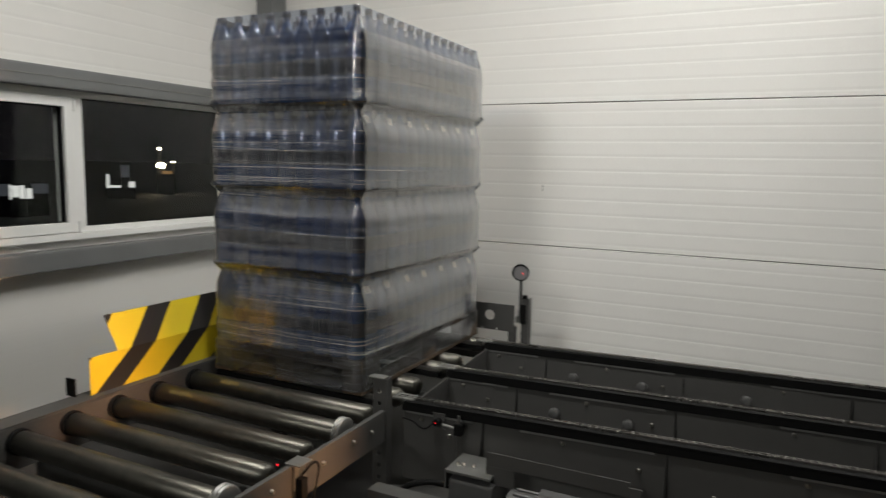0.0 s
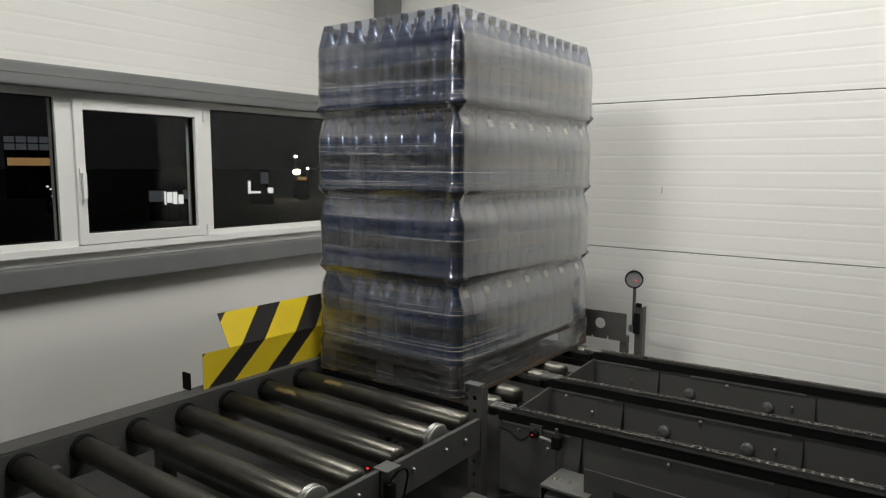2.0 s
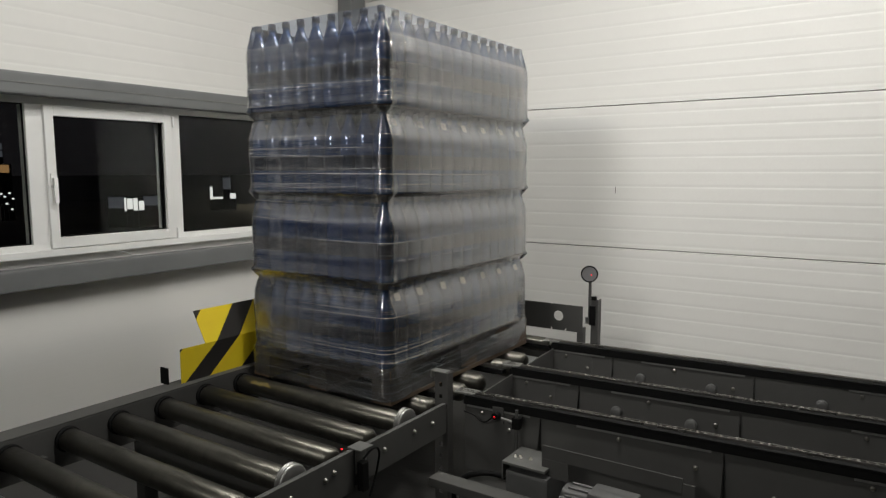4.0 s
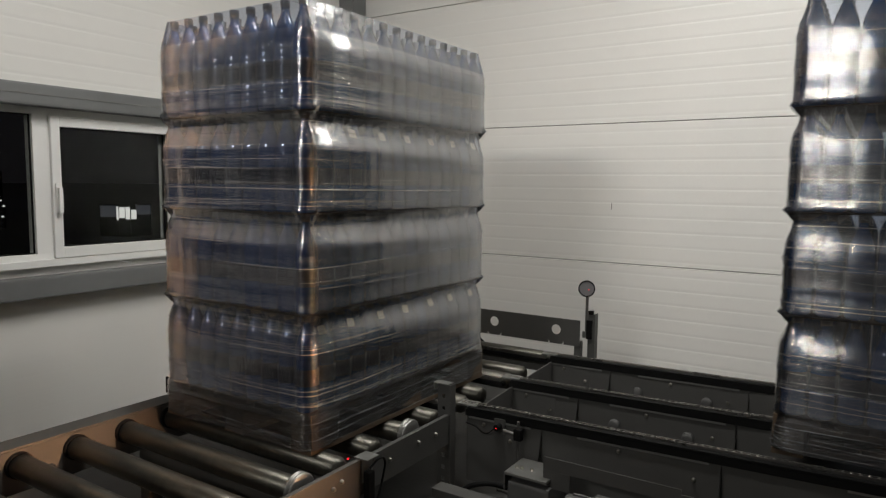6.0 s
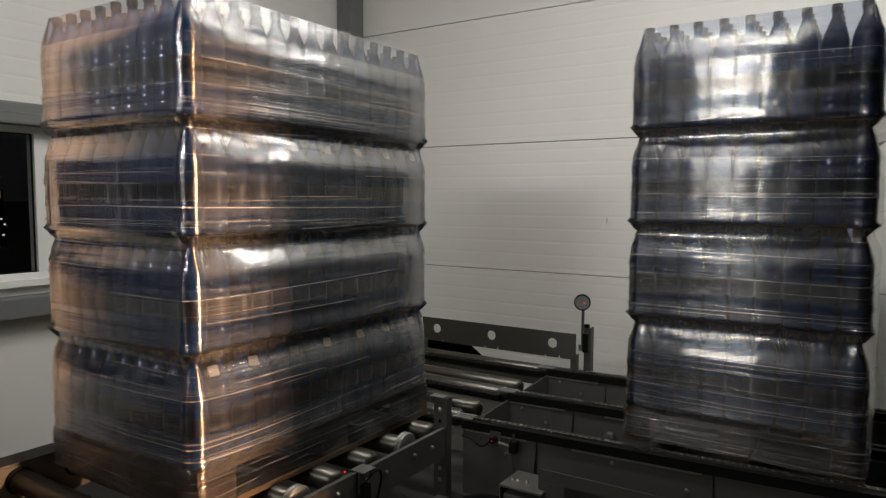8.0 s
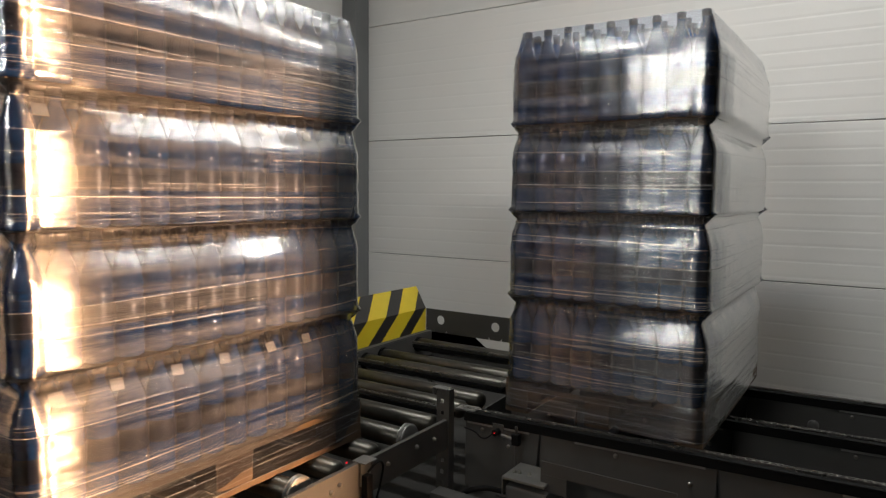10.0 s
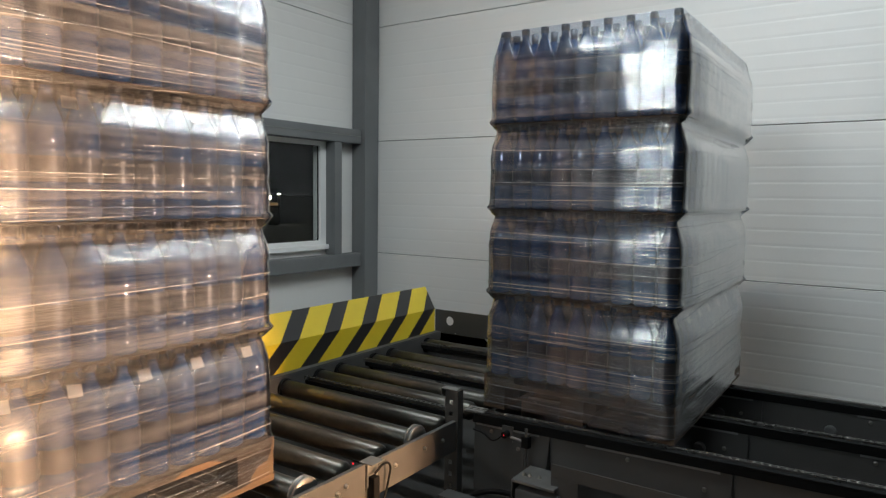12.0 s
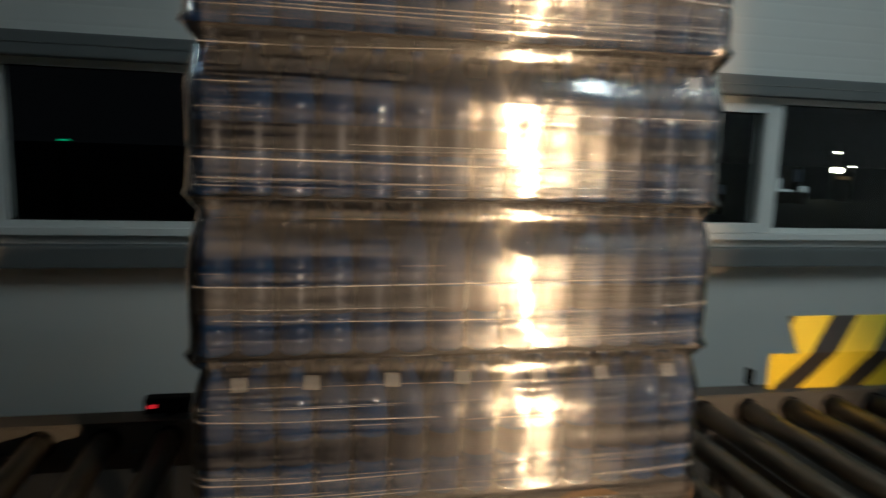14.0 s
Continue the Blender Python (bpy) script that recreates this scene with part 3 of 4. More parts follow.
add_box(sb, 0.004, 0.03, -0.655, -0.625, 0.44, 0.54, 0.004)
part("sensor", sb, RUBBER, conv)
tube([(0.02, -0.64, 0.55), (0.03, -0.60, 0.575), (0.028, -0.57, 0.56), (0.016, -0.56, 0.50), (0.012, -0.60, 0.40)], 0.004, "sensor_cable", RUBBER, conv)
part("wall_clip", box(-1.16, -1.11, -0.60, -0.592, 0.594, 0.665, 0.001), RUBBER, conv, "small dark upright plate")
lg = bmesh.new()
add_box(lg, -1.12, -1.065, -2.955, -2.80, 0.606, 0.660, 0.008)
add_box(lg, -1.10, -1.08, -2.89, -2.86, 0.594, 0.61, 0)
ls = part("light_barrier", lg, RUBBER, conv, "black sensor box with a red light")
part("led", box(-1.0655, -1.060, -2.942, -2.915, 0.628, 0.640, 0.002), RED, ls)
part("led", box(-0.10, -0.095, -0.62, -0.615, 0.546, 0.551, 0.001), RED, conv, "tiny red sensor light")

# striped guard along the rail
guard = tagged(new("hazard_guard"), "bent steel guard with yellow and black stripes", "guard")
gb = bmesh.new()
T = 0.003


def bent(bm, y0, y1, yt0, yt1):
    """Lower upright flap from y0 to y1, upper flap leaning back from yt0 to yt1."""
    lo = [(-1.075, 0.578), (-1.075, 0.745)]
    hi = [(-1.075, 0.745), (-1.155, 0.882)]
    for (p, q), (a, b) in ((lo, (y0, y1)), (hi, (yt0, yt1))):
        vs = []
        for dx in (0, -T):
            vs.append([bm.verts.new((p[0] + dx, a, p[1])), bm.verts.new((p[0] + dx, b, p[1])), bm.verts.new((q[0] + dx, b, q[1])), bm.verts.new((q[0] + dx, a, q[1]))])
        f, k = vs
        bm.faces.new(f)
        bm.faces.new(list(reversed(k)))
        for i in range(4):
            bm.faces.new((f[i], k[i], k[(i + 1) % 4], f[(i + 1) % 4]))


bent(gb, -0.556, 1.285, -0.425, 1.285)
part("guard_plate", gb, HAZARD, guard)
for gy in (-0.3, 0.35, 1.0):
    part("bracket", box(-1.13, -1.0785, gy - 0.02, gy + 0.02, 0.594, 0.72), GREY, guard)

# end plate with three round holes
end = tagged(new("end_stop"), "dark grey end plate with three round holes", "end stop")
PZ0, PZ1, HZ, HR = 0.572, 0.728, 0.658, 0.030
HX = [-0.999, -0.582, -0.162]


def holed_plate(x0, x1, y0, y1, z0, z1, holes, hz, hr):
    bm = bmesh.new()
    edges = [x0]
    for h in holes:
        edges += [h - 0.05, h + 0.05]
    edges.append(x1)
    for y, flip in ((y0, False), (y1, True)):
        for i in range(0, len(edges), 2):
            v = [bm.verts.new(c) for c in ((edges[i], y, z0), (edges[i + 1], y, z0), (edges[i + 1], y, z1), (edges[i], y, z1))]
            bm.faces.new(v)
        for h in holes:
            n = 24
            inner, outer = [], []
            for k in range(n):
                a = 2 * math.pi * (k + 0.5) / n
                c, s = math.cos(a), math.sin(a)
                inner.append(bm.verts.new((h + hr * c, y, hz + hr * s)))
                sx, sz = 0.05, (z1 - hz) if s > 0 else (hz - z0)
                t = min(sx / abs(c) if c else 9, sz / abs(s) if s else 9)
                outer.append(bm.verts.new((h + t * c, y, hz + t * s)))
            for k in range(n):
                bm.faces.new((inner[k], outer[k], outer[(k + 1) % n], inner[(k + 1) % n]))
    for h in holes:
        n = 24
        for k in range(n):
            a, b = 2 * math.pi * (k + 0.5) / n, 2 * math.pi * (k + 1.5) / n
            bm.faces.new([bm.verts.new((h + hr * math.cos(q), y, hz + hr * math.sin(q))) for q, y in ((a, y0), (b, y0), (b, y1), (a, y1))])
    for c in (((x0, z0), (x1, z0)), ((x1, z0), (x1, z1)), ((x1, z1), (x0, z1)), ((x0, z1), (x0, z0))):
        (ax, az), (bx, bz) = c
        bm.faces.new([bm.verts.new(q) for q in ((ax, y0, az), (bx, y0, bz), (bx, y1, bz), (ax, y1, az))])
    return bm


part("stop_plate", holed_plate(-1.115, -0.012, 1.350, 1.356, PZ0, PZ1, HX, HZ, HR), GREY, end)
sk = bmesh.new()
v = [sk.verts.new(c) for c in ((-1.115, 1.36, 0.36), (-0.60, 1.36, 0.36), (-0.60, 1.36, 0.478), (-0.74, 1.36, 0.575), (-1.115, 1.36, 0.575))]
f = sk.faces.new(v)
bmesh.ops.solidify(sk, geom=[f], thickness=0.004)
part("skirt", sk, RUBBER, end)
part("base_bar", box(-1.115, -0.02, 1.305, 1.345, 0.40, 0.478), GREY, end)
for ex in (-1.09, -0.03):
    part("leg", box(ex - 0.02, ex + 0.02, 1.362, 1.40, 0.0, 0.60), GREY, end)

# reflector on its stalk
ref = tagged(new("round_reflector"), "round grey reflector with black rim on a stalk", "reflector")
rx, ry, rz = -0.025, 1.480, 0.902
part("stalk", cyl((rx, ry + 0.012, 0.60), (rx, ry + 0.012, rz - 0.046), 0.009, 10), GREY, ref)
rim = add_lathe(bmesh.new(), [(0.0430, 0), (0.0500, 0), (0.0500, 0.014), (0.0430, 0.014), (0.0430, 0)], 32, caps=False)
o = part("rim", rim, RUBBER, ref)
o.matrix_basis = pose(rx, ry, rz, 90, 0, 15)
lens = cyl((0, 0, 0), (0, 0, 0.008), 0.0435, 32)
o = part("lens", lens, LENS, ref, "grey prismatic lens")
o.matrix_basis = pose(rx, ry, rz, 90, 0, 15)
# the lens's red reflection, put in as a small glowing dot
o = part("red_glint", add_lathe(bmesh.new(), [(0.0001, 0.0), (0.004, 0.0), (0.004, 0.002), (0.0001, 0.003)], 10), RED, ref, "glowing dot put in for a red glint")
o.matrix_basis = pose(rx + 0.016, ry - 0.0105, rz - 0.004, 90, 0, 15)
br = bmesh.new()
add_box(br, -0.008, 0.036, 1.47, 1.474, 0.0, 0.752, 0.001)
add_box(br, 0.032, 0.036, 1.474, 1.52, 0.0, 0.752, 0.001)
part("bracket_post", br, GREY, ref)
part("clamp", box(-0.002, 0.026, 1.455, 1.476, 0.750, 0.772, 0.003), RUBBER, ref)
part("arm", box(-0.045, 0.03, 1.476, 1.482, 0.60, 0.64, 0.001), ZINC, ref)
part("lower_clamp", box(-0.012, 0.022, 1.452, 1.469, 0.60, 0.715, 0.003), RUBBER, ref)

# perforated upright post at the junction
pst = tagged(new("perforated_post"), "grey perforated steel post between the conveyors", "post")
pb = bmesh.new()
holes_z = [0.10 + 0.05 * i for i in range(12)]
zc = [0.0] + [v for h in holes_z for v in (h - 0.009, h + 0.009)] + [0.700]
for i in range(0, len(zc) - 1):
    if i % 2 == 0:
        add_box(pb, -0.062, -0.004, -0.094, -0.090, zc[i], zc[i + 1], 0)
    else:
        add_box(pb, -0.062, -0.042, -0.094, -0.090, zc[i], zc[i + 1], 0)
        add_box(pb, -0.026, -0.004, -0.094, -0.090, zc[i], zc[i + 1], 0)
add_box(pb, -0.004, 0.0, -0.094, -0.055, 0.0, 0.700, 0)
part("angle", pb, GREY, pst)
lip = bmesh.new()
add_box(lip, -0.075, -0.010, -0.10, -0.06, 0.700, 0.704, 0.001)
add_box(lip, -0.079, -0.075, -0.10, -0.06, 0.672, 0.704, 0.001)
part("lip", lip, ZINC, pst, "bent zinc lip")

# ---------- chain conveyor ----------
chc = tagged(new("chain_conveyor"), "grey three-strand chain conveyor", "conveyor")
SKEW = 3.6
chc.matrix_world = pose(0, 0, 0, 0, 0, SKEW)
BEAMS = [(-0.005, 0.30), (0.455, 0.24), (0.990, 0.24)]
BX0, BX1 = 0.02, 5.6
CT = 0.596
link = bmesh.new()
for s in (-1, 1):
    for dx, off in ((0.0, 0.0095), (0.0254, 0.0070)):
        add_box(link, dx - 0.0175, dx + 0.0175, s * off - 0.001, s * off + 0.001, -0.015, 0.0, 0)
for dx in (0.0, 0.0254):
    add_cyl(link, (dx - 0.0127, -0.0085, -0.0075), (dx - 0.0127, 0.0085, -0.0075), 0.0062, 8)
link.verts.ensure_lookup_table()
lv = [tuple(v.co) for v in link.verts]
link.verts.index_update()
lf = [[v.index for v in f.verts] for f in link.faces]
link.free()


def chain_mesh(x0, x1, y, z):
    n = int((x1 - x0) / 0.0508)
    vs, fs = [], []
    for i in range(n):
        b = len(vs)
        vs += [(x0 + i * 0.0508 + a, y + c, z + d) for a, c, d in lv]
        fs += [[b + k for k in f] for f in lf]
    me = bpy.data.meshes.new("chain")
    me.from_pydata(vs, [], fs)
    me.materials.append(CHAIN)
    return me


rib_b = bmesh.new()
rv = [rib_b.verts.new(c) for c in ((0, 0, 0.19), (0, -0.006, 0.19), (0, -0.055, 0.0), (0, 0, 0.0))]
rf = rib_b.faces.new(rv)
bmesh.ops.solidify(rib_b, geom=[rf], thickness=0.005)
rib_me = mesh_from(rib_b, "rib", GREY)
wheel_b = bmesh.new()
add_lathe(wheel_b, [(0.008, -0.03), (0.020, -0.03), (0.024, -0.026), (0.024, -0.010), (0.016, -0.008), (0.016, 0.0), (0.008, 0.0)], 16)
wheel_me = mesh_from(wheel_b, "guide_wheel", CASTIRON)
for k, (by, depth) in enumerate(BEAMS):
    b = bmesh.new()
    add_box(b, BX0, BX1, by + 0.012, by + 0.018, CT - 0.028 - depth, CT - 0.026, 0.001)
    add_box(b, BX0, BX1, by + 0.0185, by + 0.075, CT - 0.034, CT - 0.028, 0.001)
    bm_ = part("beam", b, GREY, chc, "grey folded steel beam")
    part("chain_guide", box(BX0 - 0.005, BX1, by + 0.004, by + 0.0115, CT - 0.044, CT - 0.0155, 0.002), RUBBER, chc)
    part("chain_guide", box(BX0 - 0.004, BX1, by + 0.0118, by + 0.076, CT - 0.0255, CT - 0.0155, 0.002), RUBBER, chc)
    for xa, xb in ((BX0 + 0.003, 0.245), (1.03, 1.60), (2.3, 3.4)):
        part("splice_plate", box(xa, xb, by + 0.0095, by + 0.0117, CT - 0.024 - depth, CT - 0.040, 0.0008), GREY, chc)
    part("guide_lip", box(BX0 + 0.004, BX1, by + 0.003, by + 0.031, CT - 0.0152, CT - 0.0065, 0.002), RUBBER, chc, "black plastic chain guide lip")
    c = part("chain", chain_mesh(BX0 - 0.02, BX1, by + 0.047, CT), CHAIN, chc, "oiled roller chain")
    c["kind"] = "stuff"
    c = part("chain", chain_mesh(-0.985, -0.07, by + 0.047, CT - 0.022), CHAIN, conv, "oiled roller chain between the rollers")
    c["kind"] = "stuff"
    part("chain_guide", box(-0.99, -0.065, by + 0.03, by + 0.064, CT - 0.06, CT - 0.039, 0.002), RUBBER, conv)
    for xa, xb in ((0.03, 0.31), (0.50, 0.98), (1.4, 1.9)):
        part("edge_strip", box(xa, xb, by + 0.006, by + 0.0093, CT - 0.053, CT - 0.0445, 0.001), ZINC, bm_)
    eb = bmesh.new()
    add_box(eb, BX0 - 0.055, BX0 + 0.035, by + 0.020, by + 0.080, CT - 0.012, CT - 0.002, 0.004)
    part("end_bracket", eb, ZINC, bm_, "worn zinc end bracket")
    part("end_plate", box(BX0 - 0.004, BX0, by + 0.0185, by + 0.09, CT - 0.028 - depth, CT - 0.04, 0.001), GREY, chc)
    for xs in (0.355, 1.02, 1.72, 2.6, 3.6, 4.6):
        r = part("rib", rib_me, GREY, chc)
        r.matrix_basis = pose(xs, by + 0.0115, CT - 0.235)
    for i, xb in enumerate((0.10, 0.22, 0.52, 0.66, 0.93, 1.18, 1.45, 1.9, 2.2, 2.7, 3.2)):
        z = CT - 0.07 - 0.05 * ((i * 7) % 3)
        q = part("bolt", bolt_me, BRASS, chc)
        q.matrix_basis = pose(xb, by + 0.0118, z, 90, 0, 0)
    if k:
        for xw in ((0.527, 0.837) if k == 1 else (0.50, 0.835, 1.3)):
            q = part("guide_wheel", wheel_me, CASTIRON, chc)
            q.matrix_basis = pose(xw, by + 0.0115, CT - 0.13, 90, 0, 0) @ pose(0, 0, 0, 180, 0, 0)
    for xl in (0.45, 2.4, 4.4):
        part("leg", box(xl - 0.03, xl + 0.03, by + 0.02, by + 0.075, 0.0, CT - 0.036, 0.003), GREY, chc)
part("link_beam", box(0.030, 0.036, 0.09, 0.45, 0.36, 0.56, 0.001), GREY, chc)
part("link_beam", box(0.030, 0.036, 0.55, 0.985, 0.36, 0.56, 0.001), GREY, chc)
for xs in (0.8, 2.0, 3.4):
    part("spacer", cyl((xs, 0.02, 0.40), (xs, 1.0, 0.40), 0.02, 12), GREY, chc)

# sensor rod on the front beam
sn = tagged(new("light_sensor"), "small light sensor on a threaded rod", "sensor")
part("eye", cyl((0.175, 0.006, 0.535), (0.175, -0.022, 0.535), 0.014, 14), RUBBER, sn)
part("led", cyl((0.175, -0.0225, 0.535), (0.175, -0.025, 0.535), 0.002, 10), RED, sn)
part("back_plate", box(0.15, 0.20, 0.006, 0.0115, 0.50, 0.565, 0.001), GREY, sn)
part("pin", cyl((0.205, -0.018, 0.532), (0.262, -0.018, 0.526), 0.006, 10), ZINC, sn, "bright steel pin")
part("rod", cyl((0.272, -0.018, 0.36), (0.272, -0.018, 0.58), 0.006, 10), GREY, sn)
part("rod_clamp", box(0.257, 0.288, -0.032, -0.004, 0.505, 0.55, 0.003), RUBBER, sn)
tube([(0.165, -0.01, 0.53), (0.12, -0.015, 0.50), (0.07, -0.012, 0.52), (0.03, -0.02, 0.53)], 0.003, "cable", RUBBER, sn)

# drive unit under the front beam
drv = tagged(new("drive_unit"), "grey gear motor under a sheet cover", "motor")
cv = bmesh.new()
add_box(cv, 0.43, 0.93, -0.123, -0.1197, 0.462, 0.512, 0.001)
add_box(cv, 0.9305, 0.97, -0.123, -0.1197, 0.25, 0.495, 0.001)
add_box(cv, 0.43, 0.535, -0.123, -0.1197, 0.395, 0.4615, 0.001)
part("cover", cv, GREY, drv)
part("motor_body", cyl((0.50, -0.06, 0.27), (0.92, -0.06, 0.27), 0.085, 24), CASTIRON, drv)
fins = bmesh.new()
for i in range(14):
    a = 2 * math.pi * i / 14
    c, s = math.cos(a), math.sin(a)
    add_cyl(fins, (0.52, -0.06 + 0.088 * c, 0.27 + 0.088 * s), (0.88, -0.06 + 0.088 * c, 0.27 + 0.088 * s), 0.006, 6)
part("fins", fins, CASTIRON, drv)
part("gearbox", box(0.30, 0.47, -0.16, 0.0, 0.14, 0.40, 0.012), CASTIRON, drv)
part("mount", box(0.285, 0.46, -0.16, 0.0, 0.420, 0.430, 0.002), ZINC, drv)
part("mount_edge", box(0.285, 0.289, -0.16, 0.0, 0.36, 0.4195, 0.001), ZINC, drv)
for bx in (0.31, 0.33, 0.37):
    o = part("bolt", bolt_me, BRASS, drv)
    o.matrix_basis = pose(bx, -0.13 + bx * 0.1, 0.430)
part("terminal_box", box(0.62, 0.78, -0.16, -0.06, 0.34, 0.392, 0.008), CASTIRON, drv)
part("base_frame", box(0.20, 1.20, -0.16, 0.01, 0.0, 0.13, 0.004), GREY, drv)
tube([(0.30, -0.10, 0.34), (0.20, -0.16, 0.36), (0.10, -0.17, 0.30), (0.06, -0.14, 0.16), (0.05, -0.12, 0.02)], 0.011, "power_cable", RUBBER, drv)
shelf = tagged(part("cable_tray", box(0.02, 0.50, -0.26, -0.19, 0.30, 0.335, 0.003), GREY), "low grey sheet tray beside the motor", "tray")
part("tray_leg", box(0.24, 0.28, -0.245, -0.205, 0.0, 0.30), GREY, shelf)

# mark on the back wall
tagged(part("wall_scratch", box(-0.192, -0.188, YB - 0.002, YB + 0.001, 1.35, 1.395, 0), GREY), "short dark scratch on the panel wall", "mark", kind="structure")

# ---------- wrapped pallets ----------
NX, NY, PITCH, LAYER, BASE = 9, 14, 0.0863, 0.3495, 0.142
bot = bmesh.new()
prof, mi = [(0.030, 0.0), (0.040, 0.003), (0.0425, 0.012)], [0, 0]
for k in range(1, 34):  # ribbed wall, with the label round its middle
    z = 0.012 + 0.006 * k
    labelled = 0.100 < z < 0.160
    prof.append((0.0428 if labelled else 0.0422 + 0.0009 * math.sin(2 * math.pi * z / 0.024), z))
    mi.append(1 if labelled else 0)
prof += [(0.040, 0.235), (0.036, 0.250), (0.031, 0.265), (0.0225, 0.286), (0.0145, 0.305), (0.0138, 0.320), (0.0165, 0.320), (0.0165, 0.3405), (0.0150, 0.343)]
mi += [0] * 7 + [2, 2]
add_lathe(bot, prof, 14, mis=mi)
bot.faces.ensure_lookup_table()
bot.faces[-2].material_index = 2
bottle_me = mesh_from(bot, "bottle", PET, LABEL, CAP)
inner = bmesh.new()
iprof = [(0.042, 0.0), (0.042, 0.215), (0.021, 0.288), (0.0138, 0.305), (0.0165, 0.3405)]
for ix in range(1, NX - 1):
    for iy in range(1, NY - 1):
        add_lathe(inner, iprof, 7, at=((ix - 4) * PITCH, (iy - 6.5) * PITCH, 0), mis=[0, 0, 0, 2])
inner_me = mesh_from(inner, "inner_bottles", PET, LABEL, CAP)
HXW, HYW = 0.3885, 0.604
SCALLOP = 0.0007
TALL = 1.085  # the uncovered top layer stands a little taller


def film_mesh(seed):
    rng = random.Random(seed)
    noise.seed_set(seed)
    # outline of a rounded rectangle, anticlockwise
    rc, step = 0.036, 0.0145
    hx, hy = HXW + 0.004, HYW + 0.004
    pts = []
    for (cx, cy, a0, nx, ny) in ((hx - rc, hy - rc, 0, -1, 0), (-hx + rc, hy - rc, 90, 0, -1), (-hx + rc, -hy + rc, 180, 1, 0), (hx - rc, -hy + rc, 270, 0, 1)):
        for i in range(7):
            a = radians(a0 + 15 * i)
            pts.append((cx + rc * math.cos(a), cy + rc * math.sin(a), math.cos(a), math.sin(a), 1))
        length = 2 * (hx - rc) if nx else 2 * (hy - rc)
        n = int(length / step)
        ex, ey = pts[-1][0], pts[-1][1]
        for i in range(1, n):
            u = length * i / n
            pts.append((ex + nx * u, ey + ny * u, 0 if nx else (1 if ny > 0 else -1), (1 if nx < 0 else -1) if nx else 0, 0))
    top = BASE + 4 * LAYER
    zs = [0.018, 0.035, 0.06, 0.09, 0.12, 0.140]
    for k in range(4):
        b = BASE + k * LAYER
        zs += [b + d * (TALL if k == 3 else 1) for d in (0.006, 0.02, 0.04, 0.065, 0.09, 0.115, 0.14, 0.165, 0.19, 0.21, 0.23, 0.25, 0.268, 0.285, 0.302, 0.318, 0.332, 0.342)]
    vs, fs, ms = [], [], []
    n = len(pts)
    for z in zs:
        k = max(0, min(3, int((z - BASE) / LAYER))) if z >= BASE else -1
        d = (z - BASE - k * LAYER) / (TALL if k == 3 else 1) if k >= 0 else 0
        for x, y, nx, ny, corner in pts:
            if k < 0:
                off = 0.010 + 0.012 * noise.noise((x * 3, y * 3, z * 9 + seed))
            else:
                u = x / hx if abs(ny) > 0.5 else y / hy
                if abs(nx) > 0.5:
                    off = 0.021 * (1 - max(0.0, 1 - (hy - abs(y)) / 0.25) ** 2)
                else:
                    off = 0.021 * (1 - u * u)
                if d > 0.225:
                    t = (d - 0.225) / 0.117
                    off = off * (1 - min(1, t * 1.6)) - 0.021 * min(1, t * 1.25) ** 1.5
                    if k == 3:
                        off = 0.8 * off * (1 - t) - 0.030 * t ** 1.8
                    elif d > 0.325:
                        off = -0.010
                if d < 0.03:
                    off += 0.004 * (1 - d / 0.03)
                off += 0.0030 * noise.noise((x * 2.2 + seed, y * 2.2, z * 5))
                off += 0.003 * noise.noise((x * 5, y * 5, z * 34 + seed))
                if not corner and 0.02 < d < 0.26:
                    ripple = abs(math.sin(math.pi * ((x / PITCH + 0.5) if abs(ny) > 0.5 else y / PITCH)))
                    off -= SCALLOP * (1 - ripple) * min(1, (d - 0.02) / 0.05) * (0.35 + 0.65 * max(0, min(1, 0.5 + 2 * noise.noise((x * 3, y * 3, z * 4 + seed)))))
                if corner:
                    off += 0.002 + 0.0042 * noise.noise((seed, nx * 2, z * 42))
                    if k < 3 and d > 0.325:
                        off += 0.012 * (d - 0.325) / 0.017
                    if k > 0 and d < 0.02:
                        off += 0.012 * (1 - d / 0.02)
            vs.append((x + nx * off, y + ny * off, z + (0.012 * noise.noise((x * 6, y * 6, seed)) if k < 0 else 0)))
    for r in range(len(zs) - 1):
        for i in range(n):
            j = (i + 1) % n
            fs.append((r * n + i, r * n + j, (r + 1) * n + j, (r + 1) * n + i))
            ms.append(2 if zs[r] > BASE + 3 * LAYER + 0.24 * TALL else 1 if zs[r] < 0.12 or (pts[i][4] and pts[j][4]) else 0)
    # twisted strands of film, drawn tight round the load at a slant
    sv, sf = [], []
    bands = [BASE + LAYER * (k + f) for k in range(4) for f in (0.12, 0.30, 0.52, 0.66)]
    for q in range(112):
        hem = q < 7
        if hem:
            z0, rise = 0.03 + 0.012 * q + rng.uniform(0, 0.01), rng.uniform(0.0, 0.02)
        elif q % 3:
            z0, rise = rng.choice(bands) + rng.gauss(0, 0.012), rng.uniform(-0.006, 0.02)
        else:
            z0, rise = BASE + 0.04 + rng.random() * (4 * LAYER - 0.10), rng.uniform(-0.01, 0.045)
        wid = rng.choice((0.0008, 0.001, 0.0013, 0.0018))
        lift = rng.uniform(0.0015, 0.0035)
        whole = hem or q % 5 == 0
        first = 0 if whole else rng.randrange(n)
        count = n if whole else rng.randrange(n // 14, n // 3)
        b0 = len(sv)
        for i in range(first, first + count + 1):
            a = i % n
            ph = a / n
            z = z0 + rise * math.sin(2 * math.pi * ph + 0.4 * math.sin(q)) + 0.003 * math.sin(4 * math.pi * ph + q)
